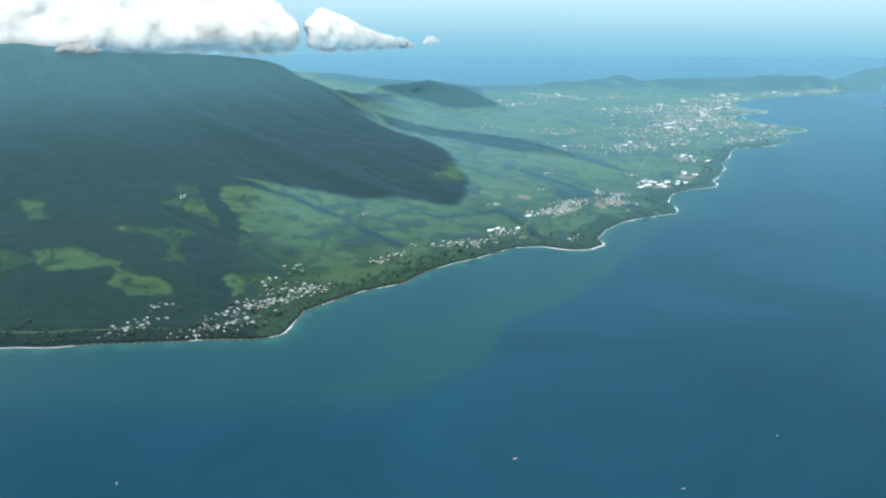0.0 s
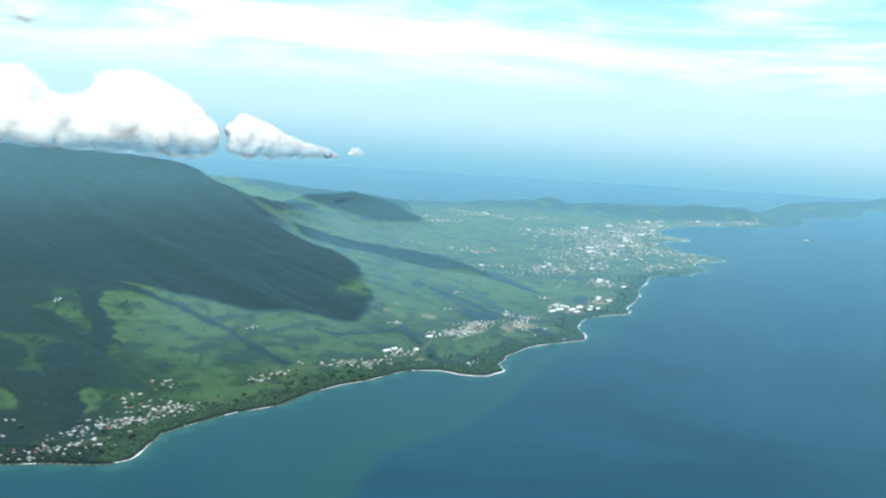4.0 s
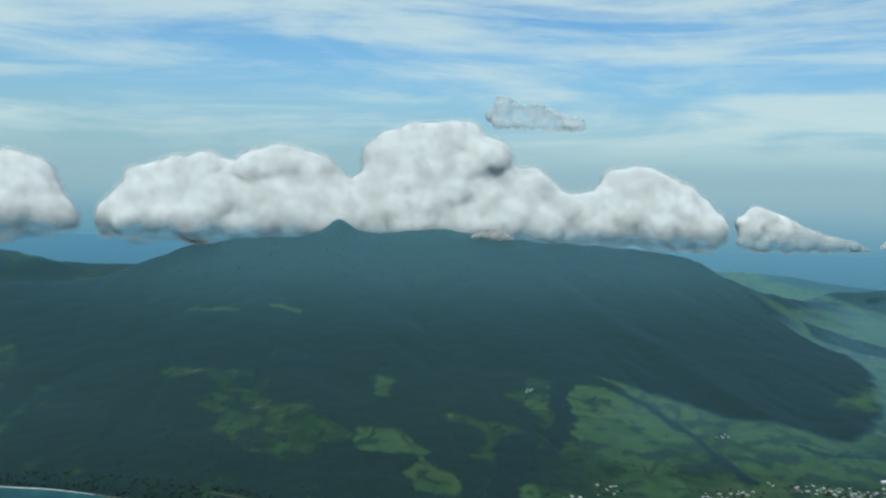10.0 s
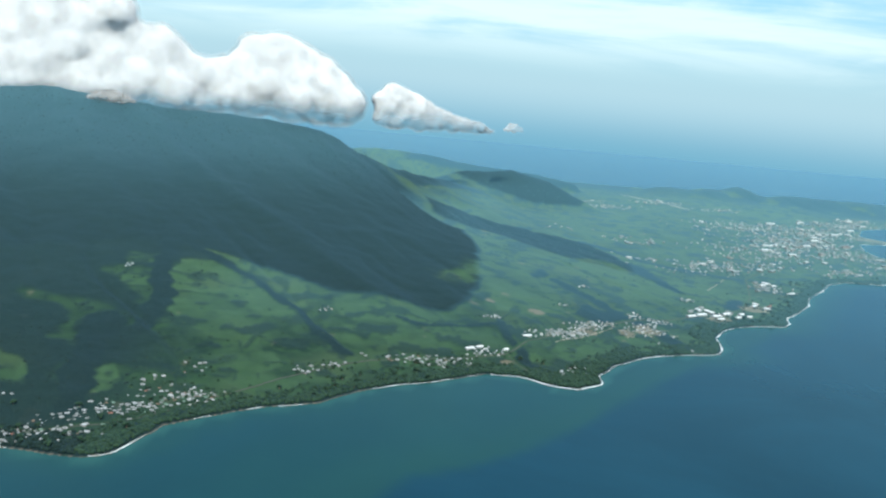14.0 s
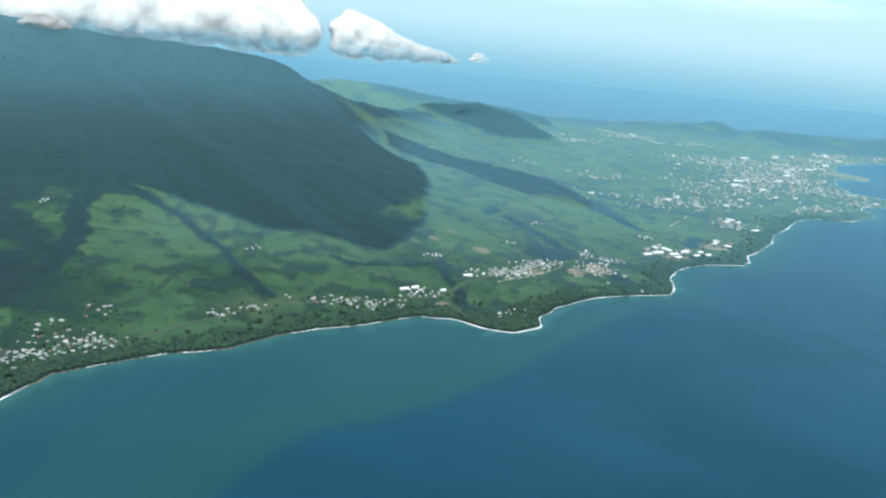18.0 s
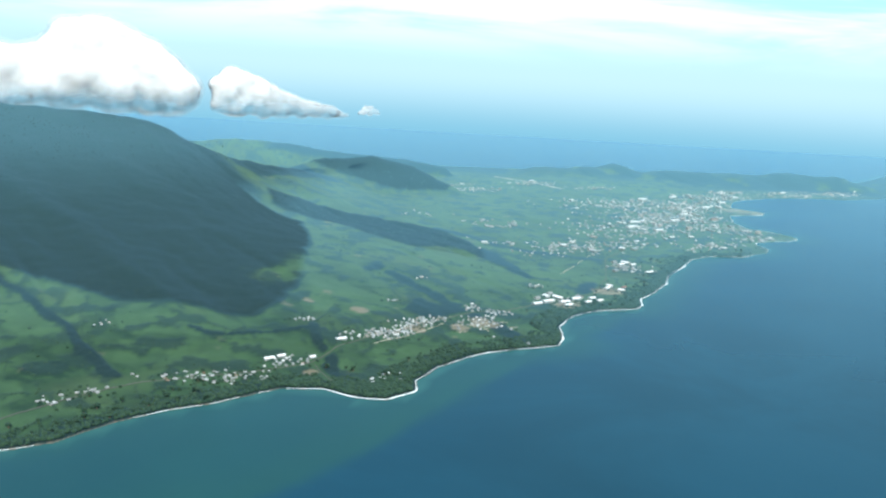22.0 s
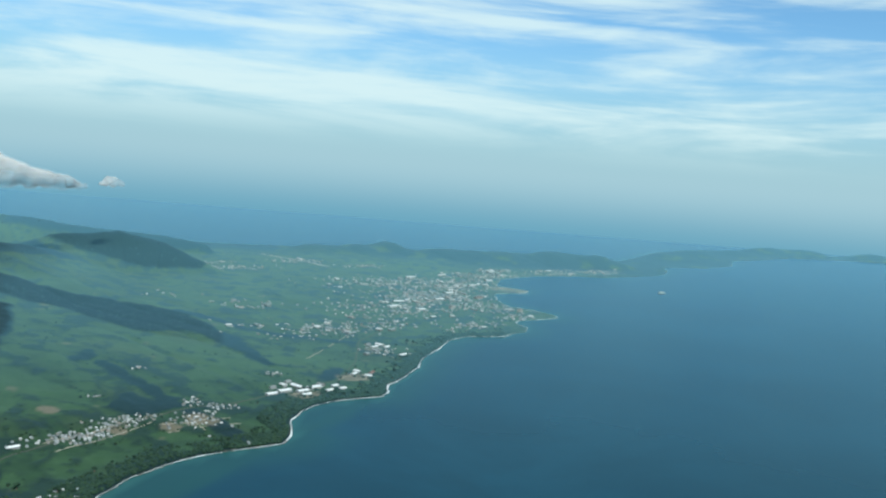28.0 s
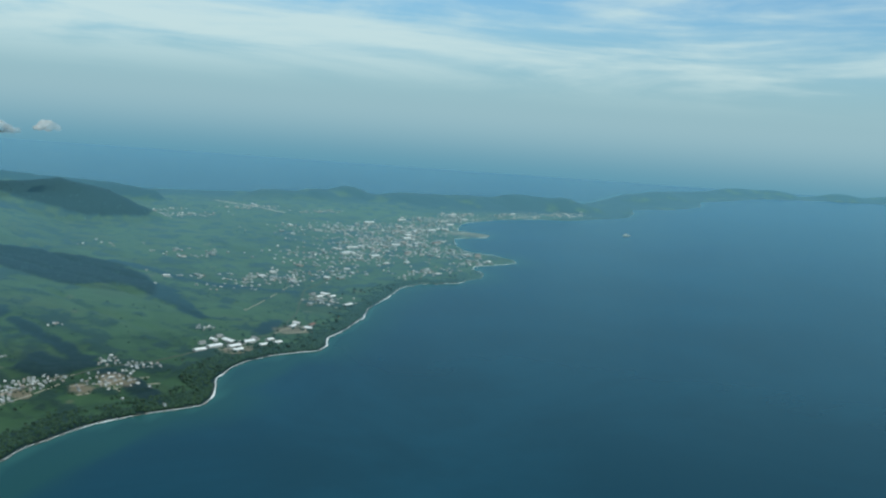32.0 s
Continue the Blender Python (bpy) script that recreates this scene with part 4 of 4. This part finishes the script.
def make_villages():
    rng = np.random.RandomState(11)
    models = [tagged(house(*(0.47 * v for v in spec[:5]), *spec[5:]), label, "house") for label, spec, _ in HOUSE_KINDS]
    chance = np.array([share for *_, share in HOUSE_KINDS], float)
    chance /= chance.sum()
    used = set()
    spots = [(p, name) for x, y, far, deep, count, name in VILLAGES + INLAND_VILLAGES for p in scatter(rng, x, y, far, deep, int(count * 1.4), 2.7, TAKEN)]
    spots += [(p, "hill houses") for p in SINGLES]
    spots.sort(key=lambda spot: math.dist(spot[0], (90, 150)))
    for (px, py), name in spots[:300]:
        kind = rng.choice(len(models), p=chance)
        m = pose(px, py, rest(px, py, 1.2), 0, 0, 45 + rng.choice([0, 90, 180, 270]) + rng.randn() * 14) @ Matrix.Scale(0.75 + 0.6 * rng.rand(), 4)
        if kind in used:
            ob = copy_thing(models[kind], m)
            ob.matrix_world = m
        else:
            ob, _ = models[kind], used.add(kind)
            ob.matrix_world = m
        tagged(ob, group=name)
    OUTLYING.extend(p for p, _ in spots[300:])
    for kind, model in enumerate(models):
        if kind not in used:
            for child in list(model.children_recursive):
                bpy.data.objects.remove(child)
            bpy.data.objects.remove(model)


def warehouse(long, wide, tall, roof_paint, label):
    thing = tagged(new("warehouse"), label, "warehouse", "works by the shore")
    bm = bmesh.new()
    box(bm, (long, wide, tall + 1.2), (0, 0, tall / 2 - 0.6))
    prism(bm, long / 2, wide / 2, tall, tall + 0.8)
    part("wall", bm, WALL_PAINTS[0], thing)
    bm = bmesh.new()
    roof_slab(bm, long / 2 + 0.2, wide / 2 + 0.2, tall - 0.04, tall + 0.95, 0, 0.12)
    part("roof", bm, roof_paint, thing)
    for n in range(max(2, int(long / 4))):
        bm = bmesh.new()
        box(bm, (1.4, 0.08, tall * 0.6), (-long / 2 + (n + 0.5) * long / max(2, int(long / 4)), -wide / 2 - 0.02, tall * 0.3))
        part("loading_door", bm, ROOF_PAINTS[1], thing)
    for n in range(3):
        bm = bmesh.new()
        box(bm, (0.7, 0.7, 0.5), ((n - 1) * long * 0.28, 0, tall + 1.15))
        part("roof_vent", bm, ROOF_PAINTS[1], thing)
    return thing


# Works and large sheds: x, y, length, width, height, turn, roof.
SHEDS = [(170, 1222, 14, 7, 1.8, 40, 0), (182, 1237, 17, 8, 2.0, 42, 0), (200, 1239, 15, 8, 2.2, 40, 0), (194, 1258, 18, 8, 2.0, 130, 0), (211, 1257, 19, 9, 2.4, 42, 0), (227, 1249, 12, 7, 1.8, 40, 0), (204, 1226, 12, 6, 1.8, 40, 0), (180, 1256, 9, 6, 1.8, 130, 0), (170, 1244, 8, 5, 1.6, 45, 1), (232, 1270, 9, 6, 1.8, 40, 0), (218, 1272, 10, 6, 2.0, 132, 1), (240, 1260, 9, 5, 1.8, 35, 0), (184, 1270, 8, 5, 1.8, 40, 1)]
YARDS = [(254, 1332, 12, 5, 2.2, 60, 0), (270, 1326, 10, 5, 2.0, 150, 0), (274, 1342, 11, 5, 2.2, 60, 2), (258, 1348, 9, 5, 2.0, 150, 0), (286, 1504, 13, 6, 2.0, 50, 0), (302, 1508, 12, 6, 2.0, 50, 0), (294, 1522, 14, 7, 2.2, 140, 0), (278, 1520, 10, 6, 2.0, 50, 1), (319, 1460, 16, 6, 2.0, 48, 0), (-44, 929, 10, 3.4, 1.6, 45, 0), (-36, 936, 8, 3.2, 1.6, 45, 0), (1, 993, 11, 3.2, 1.5, 40, 0), (-13, 946, 6, 3, 1.5, 45, 0)]
TOWN_SHEDS = [(165, 2545, 24, 9, 3, 120, 0), (338, 1893, 18, 10, 3, 40, 0), (350, 1905, 16, 9, 2.6, 130, 0), (478, 2190, 16, 9, 3, 30, 0), (560, 2330, 18, 9, 3, 70, 0), (660, 2570, 20, 9, 3, 30, 0), (354, 1967, 26, 9, 3, 30, 0), (386, 1877, 20, 9, 3, 38, 0), (372, 1985, 14, 8, 3, 120, 0),
              (436, 2031, 22, 9, 3, 32, 0)]
CITY_SHEDS = [(417, 2392, 28, 8, 3, 25, 0), (540, 2293, 24, 10, 4, 35, 0), (575, 2320, 18, 9, 4, 125, 0), (500, 2486, 24, 9, 3, 30, 0), (645, 2650, 26, 10, 4, 40, 0), (682, 2690, 20, 10, 4, 45, 1), (829, 2780, 30, 8, 4, 45, 0),
              (301, 2170, 20, 8, 3, 30, 1), (520, 2085, 20, 9, 3, 35, 2), (470, 2140, 22, 9, 3, 28, 0), (600, 2420, 24, 9, 4, 36, 0)]


def make_sheds():
    for x, y, long, wide, tall, turn, roof in SHEDS + YARDS + TOWN_SHEDS + CITY_SHEDS:
        TAKEN.append((x, y))
        tone = ("white", "grey", "red-brown")[roof]
        ob = warehouse(long * 0.84, wide * 0.8, tall, ROOF_PAINTS[roof] if roof else SHED_ROOF, f"long pale shed with a low {tone} metal roof")
        ob.matrix_world = pose(x, y, rest(x, y, wide / 2), 0, 0, turn)


TOWN = [(250, 1640, 120, 40, 68), (340, 1870, 130, 90, 108), (430, 2060, 110, 100, 187), (490, 2300, 120, 90, 180), (320, 2230, 120, 70, 72), (590, 2530, 90, 50, 93), (810, 2690, 150, 20, 72), (1010, 2840, 80, 24, 28)]
SUBURBS = [(170, 2510, 60, 30, 25), (40, 2270, 80, 30, 36), (100, 1780, 50, 40, 15), (-20, 1790, 40, 30, 5), (440, 1720, 60, 24, 25), (290, 1480, 30, 22, 14), (120, 1600, 60, 20, 8), (545, 1850, 40, 20, 18), (660, 2690, 60, 30, 40), (829, 2790, 90, 26, 34), (977, 2870, 70, 26, 26), (310, 2520, 60, 20, 22), (-20, 2340, 50, 14, 18), (530, 1960, 50, 40, 40)]


def make_town():
    rng = np.random.RandomState(21)
    v_wall = np.array([(-.5, -.5, -.35), (.5, -.5, -.35), (.5, .5, -.35), (-.5, .5, -.35), (-.5, -.5, 1), (.5, -.5, 1), (.5, .5, 1), (-.5, .5, 1)])
    f_wall = np.array([(0, 1, 5, 4), (1, 2, 6, 5), (2, 3, 7, 6), (3, 0, 4, 7)])
    v_roof = np.array([(-.54, -.55, .97), (.54, -.55, .97), (.54, .55, .97), (-.54, .55, .97), (-.40, 0, 1.45), (.40, 0, 1.45)])
    f_roof = np.array([(0, 1, 5, 4), (2, 3, 4, 5), (1, 2, 5, 5), (3, 0, 4, 4), (3, 2, 1, 0)])
    spots = [p for x, y, far, deep, count in TOWN + SUBURBS for p in scatter(rng, x, y, far, deep, int(count * 1.75), 3.9, [], 5.0)]
    first = len(spots)
    px, py = np.array(spots + OUTLYING).T
    pz = height(px, py)
    for name, v, f, mat, label in (("town_walls", v_wall, f_wall, TOWN_WALLS, "pale painted walls of a dense low town"), ("town_roofs", v_roof, f_roof, TOWN_ROOFS, "white, grey and rust roofs of a dense low town")):
        rng = np.random.RandomState(22)
        verts, faces = [], []
        for n, (x, y, z) in enumerate(zip(px, py, pz)):
            big = 1.0 + (rng.rand() < 0.08) * 1.4 if n < first else 0.62
            size = np.array([(2.3 + 2.4 * rng.rand()) * big, (1.9 + 1.4 * rng.rand()) * big, (1.1 + 1.0 * rng.rand() ** 2) * (0.6 + 0.4 * big)])
            a = radians(40 + 90 * rng.randint(2) + 7 * rng.randn())
            turn = np.array([[math.cos(a), math.sin(a), 0], [-math.sin(a), math.cos(a), 0], [0, 0, 1]])
            verts.append((v * size) @ turn + (x, y, z))
            faces += [tuple(int(i) + n * len(v) for i in dict.fromkeys(face)) for face in f]
        me = bpy.data.meshes.new(name)
        me.from_pydata(np.concatenate(verts).tolist(), [], faces)
        me.materials.append(mat)
        tagged(new(name, me), label, "town", kind="stuff")


def ribbon(name, points, half, mat, label, category, lift=0.3, kind="structure"):
    """A strip draped over the ground."""
    line = np.array(points, float)
    lengths = np.r_[0, np.cumsum(np.hypot(*np.diff(line, axis=0).T))]
    s = np.linspace(0, lengths[-1], max(8, int(lengths[-1] / 3)))
    x, y = np.interp(s, lengths, line[:, 0]), np.interp(s, lengths, line[:, 1])
    for _ in range(6):
        x[1:-1], y[1:-1] = (x[:-2] + 2 * x[1:-1] + x[2:]) / 4, (y[:-2] + 2 * y[1:-1] + y[2:]) / 4
    wx, wy = np.gradient(x), np.gradient(y)
    n = np.hypot(wx, wy)
    sx, sy = wy / n * half, -wx / n * half
    z = np.max([height(x + k * sx, y + k * sy) for k in (-1, 0, 1)], 0) + lift
    top = np.concatenate([np.c_[x - sx, y - sy, z], np.c_[x + sx, y + sy, z], np.c_[x + sx * 1.2, y + sy * 1.2, z - 1.5], np.c_[x - sx * 1.2, y - sy * 1.2, z - 1.5]])
    k = len(s)
    faces = []
    for i in range(k - 1):
        faces += [(i, k + i, k + i + 1, i + 1), (k + i, 2 * k + i, 2 * k + i + 1, k + i + 1), (3 * k + i, i, i + 1, 3 * k + i + 1)]
    return tagged(new(name, mesh_from(name, top, faces, [mat])), label, category, kind=kind)


def tree_crown(seed, level):
    v, f = level
    rng = np.random.RandomState(seed)
    bulge = 1 + 0.34 * (rng.rand(len(v)) - 0.5)
    return v * bulge[:, None] * (1, 1, 0.82), f


def joined(name, kinds, x, y, z, size, mat, label):
    rng = np.random.RandomState(31)
    a = rng.rand(len(x)) * 6.283
    which = rng.randint(len(kinds), size=len(x))
    verts, faces, count = [], [], 0
    for n, (v, f) in enumerate(kinds):
        pick = which == n
        c, s, r = np.cos(a[pick])[:, None], np.sin(a[pick])[:, None], size[pick][:, None]
        p = np.stack([x[pick][:, None] + r * (v[:, 0] * c - v[:, 1] * s), y[pick][:, None] + r * (v[:, 0] * s + v[:, 1] * c), z[pick][:, None] + r * (v[:, 2] + 0.45)], -1)
        verts.append(p.reshape(-1, 3))
        faces.append((f[None] + (np.arange(pick.sum()) * len(v))[:, None, None] + count).reshape(-1, 3))
        count += p.shape[0] * p.shape[1]
    tagged(new(name, mesh_from(name, np.concatenate(verts), np.concatenate(faces), [mat], True)), label, "trees", kind="stuff")


def make_woods():
    rng = np.random.RandomState(41)
    # candidates in three belts: the shore and farmland, the lower mountain, the far plain
    belts = [(-84, 40, 520, 1500, 120000, (0.8, 1.7), BALL_0), (-84, 30, 1300, 3300, 60000, (1.1, 2.2), BALL_0)]
    belts.append((0, 0, 0, 0, 42000, (0.8, 1.9), BALL_0))  # the thick belt along the shore
    lead = COAST[16: 4 * (len(SHORE) + 14)]
    for n, (a0, a1, near, far, count, sizes, level) in enumerate(belts):
        ang = np.radians(a0 + (a1 - a0) * rng.rand(count))
        r = np.sqrt(near ** 2 + (far ** 2 - near ** 2) * rng.rand(count))
        x, y = CENTRE[0] + r * np.sin(ang), CENTRE[1] + r * np.cos(ang)
        if not far:
            k = rng.randint(len(lead) - 1, size=count)
            u = rng.rand(count)[:, None]
            x, y = (lead[k] * (1 - u) + lead[k + 1] * u + (rng.rand(count, 2) - 0.5) * 64).T
        d = inland(x, y)
        ok = d > 3.2
        x, y, d = x[ok], y[ok], d[ok]
        z = height(x, y, d)
        wood, bright, soil, haze = cover(x, y, d, z)
        chance = np.where(wood > 0.5, 0.75, 0.006 + 0.012 * (bright < 0.35))
        chance = np.where(z > 60, chance * 0.55, chance)
        near_house, garden = np.zeros(len(x), bool), np.zeros(len(x), bool)
        for hx, hy in TAKEN:
            garden |= (np.abs(x - hx) < 8) & (np.abs(y - hy) < 8)
            near_house |= (np.abs(x - hx) < 1.7) & (np.abs(y - hy) < 1.7)
        chance = np.where(garden, np.maximum(chance, 0.32), chance)
        ok = (rng.rand(len(x)) < chance) & ~near_house
        x, y, z, d, wood, haze = x[ok], y[ok], z[ok], d[ok], wood[ok], haze[ok]
        size = (sizes[0] + (sizes[1] - sizes[0]) * rng.rand(len(x)) ** 1.7) 
        high = (z > 58) | (haze < 0.5)
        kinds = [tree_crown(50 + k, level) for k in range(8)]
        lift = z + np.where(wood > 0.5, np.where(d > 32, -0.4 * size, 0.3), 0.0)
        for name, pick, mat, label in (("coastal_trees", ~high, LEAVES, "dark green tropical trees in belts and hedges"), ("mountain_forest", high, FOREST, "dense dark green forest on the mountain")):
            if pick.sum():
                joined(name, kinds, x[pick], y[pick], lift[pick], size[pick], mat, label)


def tree(seed, tall):
    """One tree: tapered trunk, limbs and a crown of many clumps."""
    rng = np.random.RandomState(seed)
    thing = new("tree")
    bm = bmesh.new()
    bmesh.ops.create_cone(bm, cap_ends=True, segments=6, radius1=0.10 * tall, radius2=0.04 * tall, depth=tall * 0.75, matrix=Matrix.Translation((0, 0, tall * 0.30)))
    part("trunk", bm, BARK, thing)
    for n in range(3):
        bm = bmesh.new()
        lean = Matrix.Rotation(n * 2.1 + seed, 4, "Z") @ Matrix.Rotation(0.8, 4, "Y")
        bmesh.ops.create_cone(bm, cap_ends=True, segments=5, radius1=0.04 * tall, radius2=0.015 * tall, depth=tall * 0.5, matrix=Matrix.Translation((0, 0, tall * 0.5)) @ lean @ Matrix.Translation((0, 0, tall * 0.2)))
        part("limb", bm, BARK, thing)
    verts, faces, count = [], [], 0
    for n in range(16):
        v, f = tree_crown(seed * 20 + n, BALL_0)
        r = tall * (0.14 + 0.12 * rng.rand())
        a, out = rng.rand() * 6.283, tall * 0.36 * math.sqrt(rng.rand())
        verts.append(v * r + (out * math.cos(a), out * math.sin(a), tall * (0.62 + 0.32 * rng.rand()) - 0.25 * out))
        faces.append(f + count)
        count += len(v)
    crown = new("crown", mesh_from("crown", np.concatenate(verts), np.concatenate(faces), [LEAVES], True))
    crown.parent = thing
    return thing


def make_trees():
    """Single trees that stand out along the shore, the road and the pastures."""
    rng = np.random.RandomState(61)
    models = [tagged(tree(3 + n, 3.0 + 0.5 * n), "broad dark green tropical tree", "tree", "trees along the shore") for n in range(4)]
    made = 0
    while made < 180:
        n = rng.randint(len(SHORE) + len(SHORE_2) - 24)
        base = COAST[4 * (n + 4) + rng.randint(4)]
        px, py = base + rng.randn(2) * 26
        d = float(inland(np.array([px]), np.array([py]))[0])
        if not 6 < d < 70:
            continue
        m = pose(px, py, over(px, py) - 0.1, 0, 0, rng.rand() * 360) @ Matrix.Scale(0.8 + 0.5 * rng.rand(), 4)
        if made < 4:
            models[made].matrix_world = m
        else:
            ob = copy_thing(models[made % 4], m)
            ob.matrix_world = m
        made += 1


def boat(x, y, turn, long, label):
    thing = tagged(new("boat"), label, "boat", "boats at sea")
    bm = bmesh.new()
    made = box(bm, (long, long * 0.3, long * 0.16), (0, 0, long * 0.05))
    for v in made:
        if v.co.x > 0:
            v.co.y *= 0.18
            v.co.z += long * 0.04
        if v.co.z < 0:
            v.co.y *= 0.6
    part("hull", bm, WALL_PAINTS[0], thing)
    bm = bmesh.new()
    box(bm, (long * 0.35, long * 0.2, long * 0.14), (-long * 0.08, 0, long * 0.2))
    part("cabin", bm, ROOF_PAINTS[0], thing)
    bm = bmesh.new()
    bmesh.ops.create_cone(bm, cap_ends=True, segments=6, radius1=long * 0.012, radius2=long * 0.006, depth=long * 0.6, matrix=Matrix.Translation((long * 0.12, 0, long * 0.4)))
    part("mast", bm, CONCRETE, thing)
    thing.matrix_world = pose(x, y, 0.0, 0, 0, turn)


def ferry(x, y, turn):
    thing = tagged(new("ferry"), "white passenger ferry lying in the wide bay", "ship", "boats at sea")
    bm = bmesh.new()
    made = box(bm, (22, 4.4, 2.6), (0, 0, 0.7))
    for v in made:
        if v.co.x > 0:
            v.co.y *= 0.2
            v.co.x += 2 if v.co.z > 1 else 0
    part("hull", bm, WALL_PAINTS[0], thing)
    for n, (long, z) in enumerate(((15, 2.6), (11, 3.7))):
        bm = bmesh.new()
        box(bm, (long, 3.6 - 0.5 * n, 1.1), (-1.5, 0, z))
        part("deckhouse", bm, ROOF_PAINTS[0], thing)
    bm = bmesh.new()
    bmesh.ops.create_cone(bm, cap_ends=True, segments=10, radius1=0.7, radius2=0.6, depth=2.0, matrix=Matrix.Translation((-3.5, 0, 5.2)))
    part("funnel", bm, ROOF_PAINTS[2], thing)
    thing.matrix_world = pose(x, y, 0.0, 0, 0, turn)


make_villages()
make_sheds()
make_town()
ribbon("road", ROAD, 0.42, ASPHALT, "pale worn coast road between villages and town", "road", 0.35)
ribbon("road", ROAD_UP, 0.3, ASPHALT, "narrow pale lane climbing from the coast road", "road", 0.35)
LANES = [[(84, 1082), (112, 1098), (140, 1124)], [(96, 1070), (122, 1090), (150, 1112)], [(104, 1112), (124, 1084)], [(14, 1006), (38, 1040), (66, 1088), (86, 1112)], [(26, 996), (52, 1036), (80, 1086)],
         [(236, 1300), (244, 1322), (256, 1334), (270, 1324), (264, 1308), (246, 1304)], [(200, 1400), (218, 1462), (251, 1578), (262, 1650)], [(172, 1226), (190, 1228), (214, 1244), (240, 1262)], [(268, 1492), (310, 1440)]]
for lane in LANES:
    ribbon("road", lane, 0.5, LANE, "narrow pale dirt lane between houses and fields", "road", 0.3)
ribbon("runway", [(60, 2650), (235, 2425)], 3.2, CONCRETE, "pale airport runway behind the town", "runway", 0.8)
make_woods()
make_trees()


for spot in ((-38, 402, 30, 2.6), (-249, 365, 100, 2.2), (118, 438, 60, 2.0), (49, 372, 10, 2.0)):
    boat(*spot, "small white motor boat on open water")
ferry(1018, 2424, 20)
